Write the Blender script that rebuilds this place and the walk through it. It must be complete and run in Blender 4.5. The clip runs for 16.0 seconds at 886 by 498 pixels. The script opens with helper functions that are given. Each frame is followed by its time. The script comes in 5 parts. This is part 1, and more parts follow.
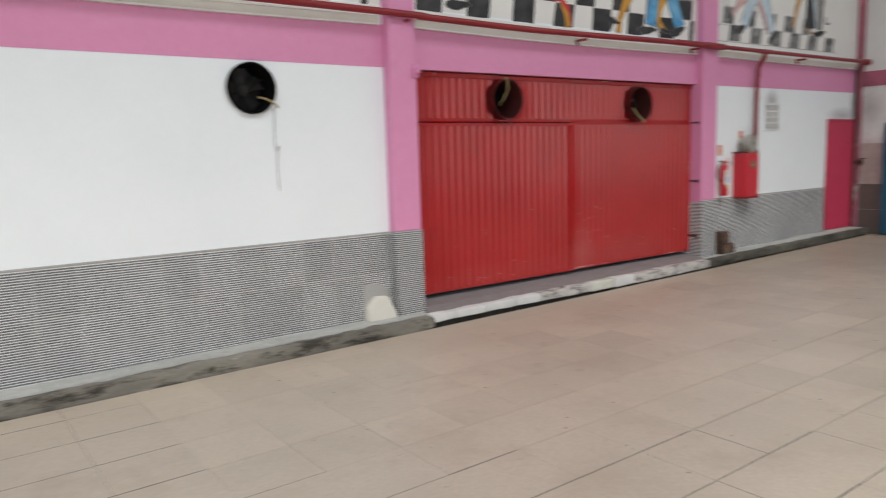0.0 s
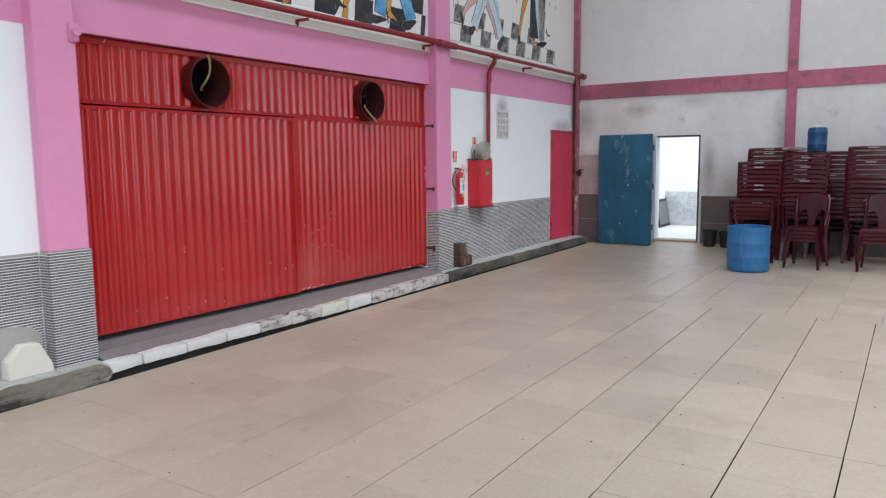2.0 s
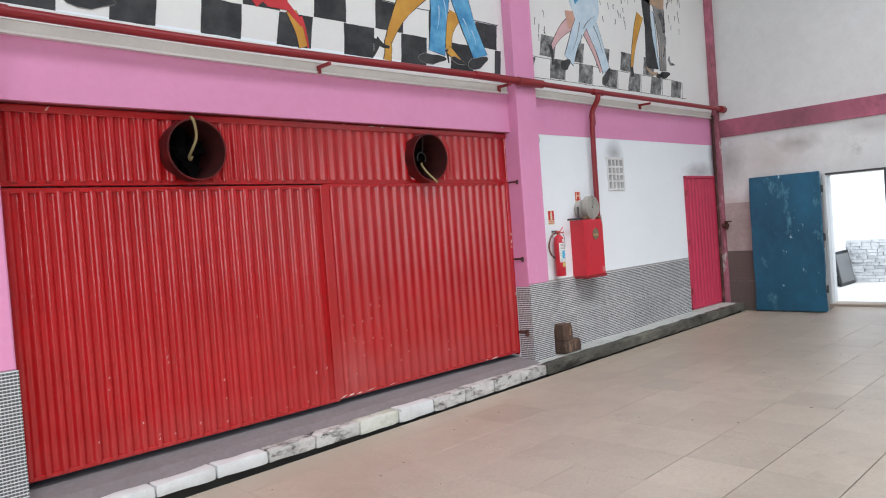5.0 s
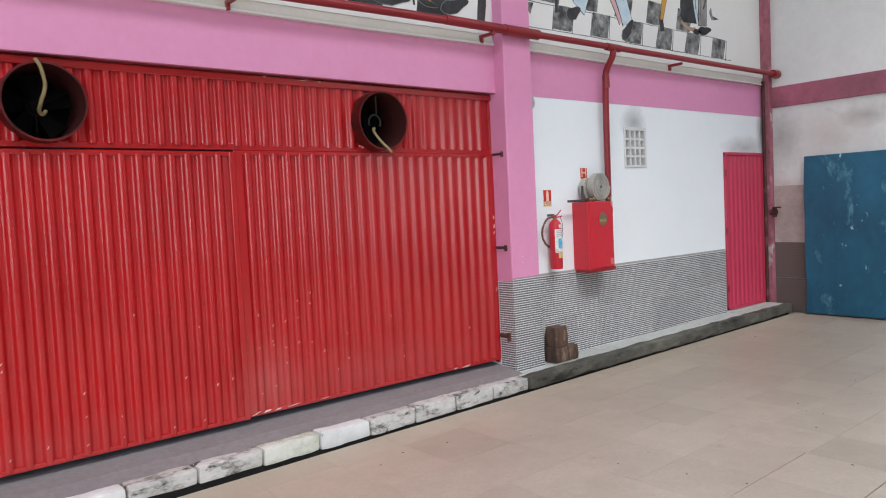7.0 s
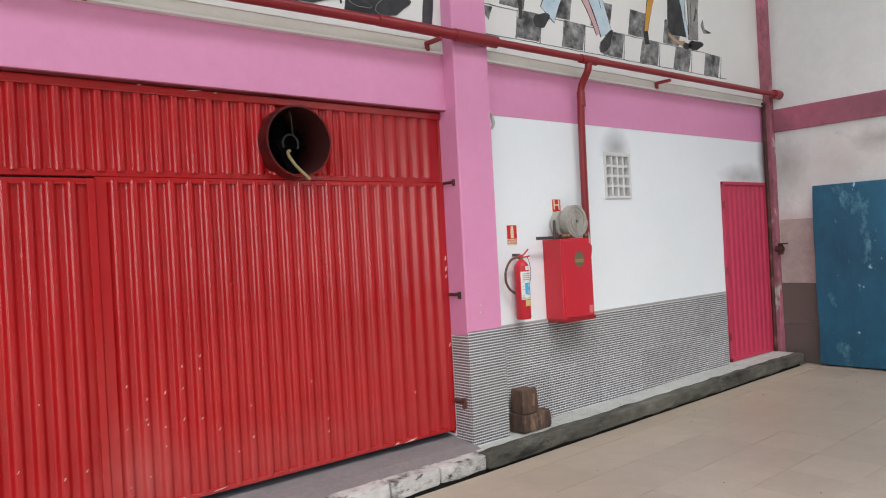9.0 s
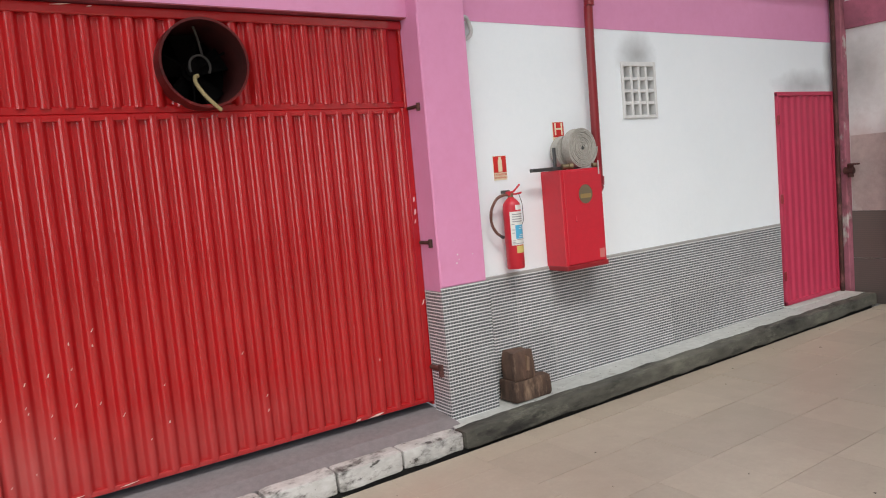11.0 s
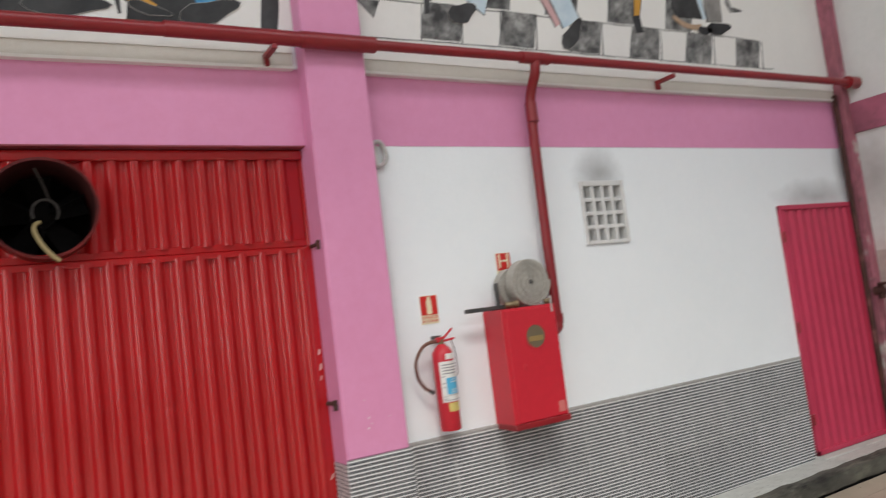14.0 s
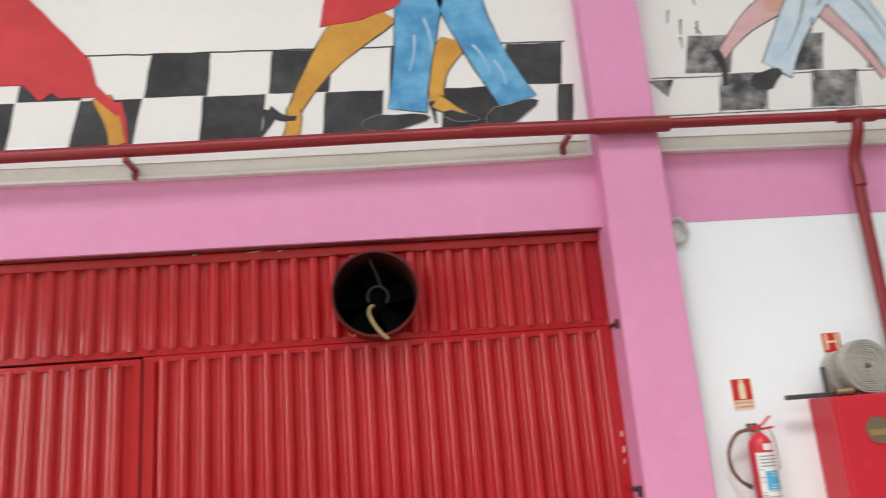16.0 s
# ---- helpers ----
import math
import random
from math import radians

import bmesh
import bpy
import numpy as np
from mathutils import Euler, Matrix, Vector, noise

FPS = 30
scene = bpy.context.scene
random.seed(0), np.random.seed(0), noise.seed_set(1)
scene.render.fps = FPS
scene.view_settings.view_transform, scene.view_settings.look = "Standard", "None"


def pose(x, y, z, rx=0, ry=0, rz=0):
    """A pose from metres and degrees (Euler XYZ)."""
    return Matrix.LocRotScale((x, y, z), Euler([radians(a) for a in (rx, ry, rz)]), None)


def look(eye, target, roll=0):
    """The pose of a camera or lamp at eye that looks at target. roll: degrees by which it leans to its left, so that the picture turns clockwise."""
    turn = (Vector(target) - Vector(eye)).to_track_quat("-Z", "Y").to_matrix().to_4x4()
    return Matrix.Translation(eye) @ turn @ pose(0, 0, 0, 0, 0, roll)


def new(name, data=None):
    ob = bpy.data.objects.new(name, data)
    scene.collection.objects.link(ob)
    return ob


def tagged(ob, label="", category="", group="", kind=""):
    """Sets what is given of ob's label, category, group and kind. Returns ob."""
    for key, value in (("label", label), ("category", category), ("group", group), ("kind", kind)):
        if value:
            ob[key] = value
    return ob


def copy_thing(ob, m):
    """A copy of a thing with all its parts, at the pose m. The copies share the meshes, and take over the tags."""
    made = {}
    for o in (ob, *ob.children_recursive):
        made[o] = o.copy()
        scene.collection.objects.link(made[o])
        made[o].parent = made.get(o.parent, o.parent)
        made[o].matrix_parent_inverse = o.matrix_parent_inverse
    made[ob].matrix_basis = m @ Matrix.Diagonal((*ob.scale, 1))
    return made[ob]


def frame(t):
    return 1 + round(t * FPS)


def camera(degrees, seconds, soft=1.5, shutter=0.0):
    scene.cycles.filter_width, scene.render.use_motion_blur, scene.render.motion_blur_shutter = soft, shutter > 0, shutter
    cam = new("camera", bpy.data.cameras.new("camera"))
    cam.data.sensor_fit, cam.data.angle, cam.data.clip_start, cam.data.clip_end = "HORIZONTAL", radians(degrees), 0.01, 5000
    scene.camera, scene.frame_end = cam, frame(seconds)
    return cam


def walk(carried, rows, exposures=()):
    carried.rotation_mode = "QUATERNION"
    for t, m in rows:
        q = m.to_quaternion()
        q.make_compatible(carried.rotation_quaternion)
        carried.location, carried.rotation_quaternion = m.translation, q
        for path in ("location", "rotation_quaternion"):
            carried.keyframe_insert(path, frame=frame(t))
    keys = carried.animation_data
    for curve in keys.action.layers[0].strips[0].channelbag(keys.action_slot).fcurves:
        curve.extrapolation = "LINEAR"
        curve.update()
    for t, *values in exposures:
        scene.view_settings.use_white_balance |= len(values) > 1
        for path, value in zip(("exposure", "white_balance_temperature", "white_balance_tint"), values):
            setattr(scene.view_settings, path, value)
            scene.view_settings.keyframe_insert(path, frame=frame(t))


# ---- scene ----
cam = camera(62.6, 16.0, 1.05, 0.35)
EXPOSURE = [(0.0, -0.31, 6750, 10), (0.5, -0.27, 6700, 10), (1.0, -0.22, 6550, 10), (1.5, -0.25, 6400, 10), (2.0, -0.13, 6250, 10), (2.5, 0.03, 6200, 10), (4.0, 0.10, 6250, 10),
            (6.5, 0.22, 6300, 10), (7.0, 0.16, 6300, 10), (7.5, 0.28, 6350, 10), (8.0, 0.18, 6400, 10), (9.0, 0.18, 6550, 10), (12.5, 0.17, 6700, 10), (14.0, 0.0, 6800, 10), (14.6, -0.20, 6900, 10), (15.1, -0.12, 6850, 10), (15.5, 0.18, 6800, 10),
            (16.0, 0.34, 6800, 10)]
METRES, EYE, TILT, LEAN, TURN = 9.2, 1.635, 0.0, 0.0, -36.3
ROWS = [
    (0.0, 0.0, 0.0, 0.0, -0.21, -7.47, 1.64),
    (0.5, -0.0003, 0.0365, -0.0074, -12.95, -7.68, 0.88),
    (1.0, 0.0078, 0.0732, -0.0131, -14.79, -7.66, 1.02),
    (1.5, 0.0207, 0.1064, -0.0106, -15.98, -8.06, 1.75),
    (2.0, 0.0364, 0.1432, -0.0153, -20.83, -6.79, 0.58),
    (2.5, 0.0623, 0.1726, -0.0202, -18.2, -3.32, -1.52),
    (3.0, 0.0829, 0.2051, -0.0142, -18.27, -3.7, 3.13),
    (3.5, 0.1022, 0.235, -0.0153, -17.75, -3.52, 2.85),
    (4.0, 0.1281, 0.2576, -0.0138, -12.15, -1.91, 2.02),
    (6.5, 0.2634, 0.3879, -0.0141, -5.85, -1.37, 4.69),
    (7.0, 0.2875, 0.4261, -0.0138, -3.4, -3.1, 2.74),
    (7.5, 0.3005, 0.4555, -0.0042, -5.83, -2.75, 0.89),
    (8.0, 0.3218, 0.492, -0.0201, -8.27, 0.56, 0.01),
    (8.5, 0.3273, 0.5204, -0.0123, -4.03, -0.12, 1.33),
    (9.0, 0.3414, 0.5369, -0.0144, -3.23, -0.17, 3.08),
    (9.5, 0.3654, 0.5499, -0.0176, -0.45, -2.1, -0.38),
    (10.0, 0.3826, 0.5774, -0.0149, -0.32, -5.04, 2.44),
    (12.5, 0.4605, 0.6818, -0.0138, 5.91, -3.47, 5.1),
    (13.0, 0.4732, 0.6928, -0.0157, 8.57, -3.32, 5.08),
    (13.5, 0.4806, 0.7051, -0.0088, 8.95, -1.45, 6.49),
    (14.0, 0.4933, 0.7114, -0.0086, 6.96, 4.74, 7.01),
    (14.5, 0.5113, 0.7178, -0.0158, -0.03, 6.38, 5.5),
    (15.0, 0.5129, 0.7204, -0.0194, 6.51, 6.88, 7.47),
    (15.5, 0.512, 0.7072, -0.0171, 20.03, 13.17, 7.68),
    (16.0, 0.5065, 0.7083, -0.0157, 31.81, 14.2, 4.46),
]
walk(cam, [(t, pose(0, 0, EYE, TILT, LEAN, TURN) @ pose(METRES * x, METRES * y, METRES * z, 90 + pitch, roll, yaw)) for t, x, y, z, yaw, pitch, roll in ROWS],
     EXPOSURE)

# ---- light ----
TOP_LIGHT = 6.17
# Daylight of an overcast day comes in through the open side of the hall, behind the walker.
world = bpy.data.worlds.new("world")
scene.world = world
world.use_nodes = True
wn, wl = world.node_tree.nodes, world.node_tree.links
sky = wn.new("ShaderNodeTexSky")
sky.sky_type, sky.sun_disc = "NISHITA", False
sky.sun_elevation, sky.sun_rotation = radians(55), radians(200)
wl.new(sky.outputs[0], wn["Background"].inputs[0])
wn["Background"].inputs[1].default_value = 0.15
sun = new("sun", bpy.data.lights.new("sun", "SUN"))
sun.data.energy, sun.data.angle, sun.data.color = 1.2, radians(12), (1, 0.97, 0.92)
sun.matrix_world = look((0, 0, 20), (0.34 * 14, 0.94 * 14, 0), 0)


def window_light(x, y, z, w, h, aim, watts, tint=(0.93, 0.97, 1.0)):
    """The sky's light that falls in through one opening."""
    ob = new("opening_light", bpy.data.lights.new("opening_light", "AREA"))
    ob.data.shape, ob.data.size, ob.data.size_y = "RECTANGLE", w, h
    ob.data.energy, ob.data.color = watts, tint
    ob.matrix_world = look((x, y, z), aim)
    return ob


# tall unseen gateway added behind the walker for fill, wide one at the entrance
window_light(-4.2, -8.95, 2.6, 2.4, 4.8, (-4.2, 5, 2.6), 330)
window_light(-7.95, -2.0, 2.4, 5.0, 4.2, (5, -2.0, 2.2), 210)
# translucent strips in the roof
for gy, watts in ((2.2, 350), (-3.6, 520)):
    window_light(2.75, gy, TOP_LIGHT, 20.0, 1.5, (2.75, gy, 0), watts)
# open sky over the small yard
window_light(15.1, 3.6, 2.95, 2.6, 3.0, (15.1, 3.6, 0), 78)

# ---- materials ----
MATS = {}


def tree(name):
    m = bpy.data.materials.new(name)
    m.use_nodes = True
    n, l = m.node_tree.nodes, m.node_tree.links
    return m, n, l, n["Principled BSDF"]


def noise_node(n, l, src, scale, detail=4, rough=0.6):
    t = n.new("ShaderNodeTexNoise")
    t.inputs["Scale"].default_value, t.inputs["Detail"].default_value, t.inputs["Roughness"].default_value = scale, detail, rough
    l.new(src, t.inputs["Vector"])
    return t.outputs["Fac"]


def ramp(n, l, src, a, b):
    r = n.new("ShaderNodeMapRange")
    r.inputs["From Min"].default_value, r.inputs["From Max"].default_value = a, b
    l.new(src, r.inputs["Value"])
    return r.outputs["Result"]


def mix(n, l, fac, a, b, how="MIX"):
    m = n.new("ShaderNodeMix")
    m.data_type, m.blend_type = "RGBA", how
    for k, v in ((0, fac), (6, a), (7, b)):
        if isinstance(v, (int, float)):
            m.inputs[k].default_value = v
        elif isinstance(v, tuple):
            m.inputs[k].default_value = (*v[:3], 1)
        else:
            l.new(v, m.inputs[k])
    return m.outputs[2]


def math_node(n, l, op, a, b=0.0):
    m = n.new("ShaderNodeMath")
    m.operation = op
    for k, v in ((0, a), (1, b)):
        if isinstance(v, (int, float)):
            m.inputs[k].default_value = v
        else:
            l.new(v, m.inputs[k])
    return m.outputs[0]


def surface(name, base, second=None, rough=0.6, metal=0.0, large=0.7, fine=30.0, fine_amount=0.06, stain=None,
            stain_at=(0.6, 0.75), stain_scale=1.6, bump=0.1, bump_scale=60.0, piece=0.0, stretch=(1, 1, 1), coat=0.0, soft_patches=(), scuffs=None, scuff_scale=14.0, scuff_at=(0.70, 0.74), run_on=False):
    """Paint, plaster, stone, wood: two scales of colour, stains with a shape of their own, fine relief."""
    m, n, l, p = tree(name)
    co = n.new("ShaderNodeTexCoord").outputs["Object"]
    if run_on:
        va = n.new("ShaderNodeVectorMath")
        l.new(co, va.inputs[0])
        l.new(n.new("ShaderNodeObjectInfo").outputs["Location"], va.inputs[1])
        co = va.outputs[0]
    if stretch != (1, 1, 1):
        mp = n.new("ShaderNodeMapping")
        mp.inputs["Scale"].default_value = stretch
        l.new(co, mp.inputs["Vector"])
        co = mp.outputs[0]
    second = second or tuple(c * 0.86 for c in base)
    col = mix(n, l, ramp(n, l, noise_node(n, l, co, large), 0.35, 0.68), base, second)
    fn = noise_node(n, l, co, fine, 6, 0.7)
    col = mix(n, l, fine_amount, col, mix(n, l, ramp(n, l, fn, 0.3, 0.7), (0, 0, 0), (1, 1, 1)), "OVERLAY")
    if stain:
        col = mix(n, l, ramp(n, l, noise_node(n, l, co, stain_scale, 8, 0.72), *stain_at), col, stain)
    if scuffs:
        col = mix(n, l, ramp(n, l, noise_node(n, l, co, scuff_scale, 6, 0.65), *scuff_at), col, scuffs)
    # soft-edged patches of another tone, each at a set place
    for (sx, sy, sz), (rx, ry, rz), tone, force in soft_patches:
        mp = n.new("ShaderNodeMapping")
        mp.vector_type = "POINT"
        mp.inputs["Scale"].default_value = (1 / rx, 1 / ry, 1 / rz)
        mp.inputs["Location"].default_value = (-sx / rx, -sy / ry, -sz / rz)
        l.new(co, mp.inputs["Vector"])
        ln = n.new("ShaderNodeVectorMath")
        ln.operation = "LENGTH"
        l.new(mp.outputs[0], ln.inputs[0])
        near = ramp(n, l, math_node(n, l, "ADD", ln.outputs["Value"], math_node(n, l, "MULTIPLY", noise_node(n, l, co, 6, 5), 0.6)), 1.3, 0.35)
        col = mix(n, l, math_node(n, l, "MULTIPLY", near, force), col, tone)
    if piece:
        info = n.new("ShaderNodeObjectInfo")
        hs = n.new("ShaderNodeHueSaturation")
        l.new(math_node(n, l, "ADD", math_node(n, l, "MULTIPLY", info.outputs["Random"], piece), 1 - piece / 2), hs.inputs["Value"])
        l.new(col, hs.inputs["Color"])
        col = hs.outputs[0]
    l.new(col, p.inputs["Base Color"])
    p.inputs["Metallic"].default_value = metal
    p.inputs["Coat Weight"].default_value = coat
    rn = n.new("ShaderNodeMapRange")
    rn.inputs["To Min"].default_value, rn.inputs["To Max"].default_value = max(rough - 0.08, 0.03), min(rough + 0.1, 1)
    l.new(fn, rn.inputs["Value"])
    l.new(rn.outputs[0], p.inputs["Roughness"])
    if bump:
        b = n.new("ShaderNodeBump")
        b.inputs["Strength"].default_value, b.inputs["Distance"].default_value = bump, 0.01
        l.new(noise_node(n, l, co, bump_scale, 5, 0.65), b.inputs["Height"])
        l.new(b.outputs[0], p.inputs["Normal"])
    MATS[name] = m
    return m


def mosaic(name, axis, tint=(1, 1, 1), dirt=0.0):
    """Small dark mosaic squares with pale grout, twenty millimetres apart, on the dado."""
    m, n, l, p = tree(name)
    co = n.new("ShaderNodeTexCoord").outputs["Object"]
    sp = n.new("ShaderNodeSeparateXYZ")
    l.new(co, sp.inputs[0])
    cells = []
    info = n.new("ShaderNodeObjectInfo")
    for k in (axis, 2):
        slip = math_node(n, l, "MULTIPLY", info.outputs["Random"], 0.0016 if k == 2 else 0.006)
        f = math_node(n, l, "FRACT", math_node(n, l, "MULTIPLY", math_node(n, l, "ADD", math_node(n, l, "ADD", sp.outputs[k], slip), 50.0), 1 / 0.0197))
        cells.append(ramp(n, l, math_node(n, l, "ABSOLUTE", math_node(n, l, "SUBTRACT", f, 0.5)), *((0.475, 0.425) if k != 2 else (0.375, 0.315))))
    inside = math_node(n, l, "MULTIPLY", *cells)
    dark = mix(n, l, ramp(n, l, noise_node(n, l, co, 9), 0.3, 0.7), (0.054, 0.060, 0.067), (0.076, 0.083, 0.091))
    pale = mix(n, l, ramp(n, l, noise_node(n, l, co, 2.5, 6), 0.35, 0.7), tuple(0.77 * t for t in tint), tuple(0.70 * t for t in tint))
    col = mix(n, l, inside, pale, dark)
    # this brown mix puts the end wall's shade into the mosaic colour
    if dirt:
        col = mix(n, l, dirt, col, (0.115, 0.092, 0.080))
    hs = n.new("ShaderNodeHueSaturation")
    l.new(math_node(n, l, "ADD", math_node(n, l, "MULTIPLY", info.outputs["Random"], 0.20), 0.91), hs.inputs["Value"])
    l.new(col, hs.inputs["Color"])
    l.new(hs.outputs[0], p.inputs["Base Color"])
    l.new(math_node(n, l, "SUBTRACT", 0.75, math_node(n, l, "MULTIPLY", inside, 0.4)), p.inputs["Roughness"])
    b = n.new("ShaderNodeBump")
    b.inputs["Strength"].default_value, b.inputs["Distance"].default_value = 0.3, 0.002
    l.new(inside, b.inputs["Height"])
    l.new(b.outputs[0], p.inputs["Normal"])
    MATS[name] = m
    return m


WHITE = surface("white_wall_paint", (0.853, 0.893, 0.922), (0.813, 0.857, 0.885), 0.6, fine=18, fine_amount=0.06, bump=0.16, bump_scale=30, scuffs=(0.40, 0.39, 0.38), scuff_scale=13.0, scuff_at=(0.735, 0.76),
                soft_patches=(((10.76, 6.08, 2.30), (0.24, 1, 0.20), (0.28, 0.28, 0.28), 0.75), ((13.0, 6.08, 2.08), (0.62, 1, 0.16), (0.30, 0.30, 0.30), 0.7),
                         ((13.38, 6.08, 2.3), (0.12, 1, 0.35), (0.30, 0.29, 0.29), 0.7), ((10.05, 6.08, 1.6), (0.35, 1, 0.35), (0.55, 0.55, 0.54), 0.4),
                         ((9.18, 6.08, 1.7), (0.05, 1, 1.2), (0.5, 0.5, 0.5), 0.5)))
# for unseen walls, kept dull so that the gate reflects less white
DULL = surface("unseen_wall_grey", (0.40, 0.39, 0.375), (0.33, 0.32, 0.31), 0.8, large=0.5, bump=0.2)
# grime plus the lintel's shade, both put into this maroon
REVEAL = surface("grimy_shaded_maroon", (0.36, 0.07, 0.10), (0.27, 0.05, 0.065), 0.6, large=2.0, fine=14, fine_amount=0.2,
                 stain=(0.10, 0.03, 0.03), stain_at=(0.52, 0.70), stain_scale=3.0, bump=0.3, stretch=(0.5, 1, 1))
MURAL_WHITE = surface("mural_white", (0.80, 0.79, 0.76), (0.73, 0.72, 0.70), 0.7, bump=0.12, bump_scale=40)
GREY_WALL = surface("aged_white_plaster", (0.72, 0.725, 0.715), (0.66, 0.66, 0.65), 0.75, large=0.5, fine=9, fine_amount=0.1,
                    stain=(0.36, 0.34, 0.32), stain_at=(0.64, 0.86), stain_scale=1.1, bump=0.2, bump_scale=25)
LOW_WALL = surface("flaking_white_plaster", (0.77, 0.78, 0.77), (0.68, 0.675, 0.665), 0.75, large=0.9, fine=9, fine_amount=0.14,
                   stain=(0.40, 0.37, 0.35), stain_at=(0.60, 0.80), stain_scale=2.0, bump=0.35, bump_scale=18, scuffs=(0.13, 0.12, 0.11), scuff_scale=11.0, scuff_at=(0.715, 0.74),
                   soft_patches=(((13.5, 5.35, 2.15), (1, 0.75, 0.5), (0.52, 0.46, 0.43), 0.75), ((13.5, 4.9, 2.36), (1, 0.35, 0.16), (0.36, 0.33, 0.31), 0.8), ((13.5, 3.72, 1.35), (1, 0.16, 0.55), (0.30, 0.28, 0.26), 0.8),
                            ((13.5, 4.0, 2.45), (1, 0.4, 0.14), (0.45, 0.42, 0.40), 0.6), ((13.5, 2.66, 1.9), (1, 0.16, 0.9), (0.40, 0.36, 0.35), 0.6), ((13.5, 5.85, 1.25), (1, 0.42, 0.62), (0.46, 0.33, 0.31), 1.0), ((13.5, 5.9, 2.2), (1, 0.3, 0.5), (0.3, 0.28, 0.27), 0.7),
                            ((13.5, 3.2, 1.0), (1, 0.9, 0.62), (0.42, 0.385, 0.36), 0.9)))
PINK = surface("pink_wall_paint", (0.72, 0.288, 0.486), (0.67, 0.26, 0.446), 0.55, fine=14, fine_amount=0.05, bump=0.12, bump_scale=35)
# stained all over; two broad patches turn it darker towards the corner
OLD_PINK = surface("faded_pink_paint", (0.50, 0.145, 0.23), (0.42, 0.115, 0.18), 0.65, soft_patches=(((13.5, 4.9, 2.7), (1, 1.0, 0.5), (0.16, 0.06, 0.075), 0.75), ((13.4, 6.0, 2.5), (0.3, 0.3, 0.5), (0.12, 0.05, 0.06), 0.8)), large=1.2, fine=10, fine_amount=0.15,
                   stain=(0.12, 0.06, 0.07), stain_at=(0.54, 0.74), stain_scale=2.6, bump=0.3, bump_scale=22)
RED = surface("red_gloss_paint", (0.435, 0.0125, 0.015), (0.37, 0.010, 0.012), 0.15, large=1.5, fine=22, fine_amount=0.03,
              bump=0.04, bump_scale=9, scuffs=(0.50, 0.10, 0.09), scuff_scale=20.0, scuff_at=(0.735, 0.76),
              soft_patches=(((7.3, 6.13, 0.30), (1.5, 1, 0.30), (0.42, 0.10, 0.095), 0.26), ((6.62, 6.13, 0.35), (0.30, 1, 0.45), (0.44, 0.14, 0.13), 0.32), ((5.2, 6.13, 0.26), (1.2, 1, 0.20), (0.40, 0.08, 0.075), 0.22)))
RED.node_tree.nodes["Principled BSDF"].inputs["Specular IOR Level"].default_value = 0.62
PIPE_RED = surface("pipe_red_paint", (0.27, 0.014, 0.02), (0.21, 0.013, 0.017), 0.32, fine=20, bump=0.1)
RUST = surface("rusty_pipe", (0.085, 0.026, 0.020), (0.045, 0.018, 0.014), 0.8, large=5, fine=24, fine_amount=0.3, stain=(0.20, 0.075, 0.075), stain_at=(0.55, 0.66), stain_scale=7, bump=0.5)
GRIME_PINK = surface("grimy_corner_paint", (0.44, 0.14, 0.20), (0.30, 0.10, 0.125), 0.75, large=2.2, fine=12, fine_amount=0.3, stain=(0.10, 0.05, 0.045), stain_at=(0.54, 0.68), stain_scale=4.5, bump=0.5, bump_scale=24,
                     scuffs=(0.52, 0.47, 0.44), scuff_scale=3.2, scuff_at=(0.60, 0.66), stretch=(1, 1, 0.6))
BOX_RED = surface("cabinet_red_paint", (0.56, 0.018, 0.035), (0.48, 0.016, 0.03), 0.38, fine=30, bump=0.08)
MAGENTA = surface("crimson_door_paint", (0.54, 0.042, 0.098), (0.47, 0.036, 0.082), 0.5, fine=20, bump=0.15, bump_scale=30)
CREAM = surface("cream_ledge_band", (0.64, 0.61, 0.555), (0.55, 0.52, 0.47), 0.7, bump=0.2)
STEP = surface("grey_painted_concrete", (0.235, 0.212, 0.218), (0.185, 0.168, 0.173), 0.7, fine=25, fine_amount=0.14, bump=0.3, bump_scale=40)
KERB_CLEAN = surface("white_kerb_paint", (0.70, 0.72, 0.72), (0.60, 0.615, 0.61), 0.75, large=2.5, fine=22, fine_amount=0.15,
                     stain=(0.20, 0.19, 0.17), stain_at=(0.64, 0.72), stain_scale=7, bump=0.5, bump_scale=20, scuffs=(0.08, 0.08, 0.07), scuff_scale=18.0, scuff_at=(0.69, 0.73))
KERB_WORN = surface("worn_white_kerb", (0.60, 0.59, 0.57), (0.44, 0.43, 0.41), 0.8, large=3.0, fine=22, fine_amount=0.2,
                    stain=(0.17, 0.16, 0.15), stain_at=(0.50, 0.62), stain_scale=8, bump=0.6, bump_scale=20, scuffs=(0.06, 0.055, 0.05), scuff_scale=16.0, scuff_at=(0.60, 0.66), stretch=(0.7, 1, 1.3))
KERB_MOSS = surface("mossy_white_kerb", (0.66, 0.67, 0.61), (0.50, 0.53, 0.43), 0.8, large=3.0, fine=22, fine_amount=0.2,
                    stain=(0.26, 0.32, 0.20), stain_at=(0.48, 0.66), stain_scale=6, bump=0.6, bump_scale=20, scuffs=(0.09, 0.09, 0.07), scuff_scale=16.0, scuff_at=(0.66, 0.70))
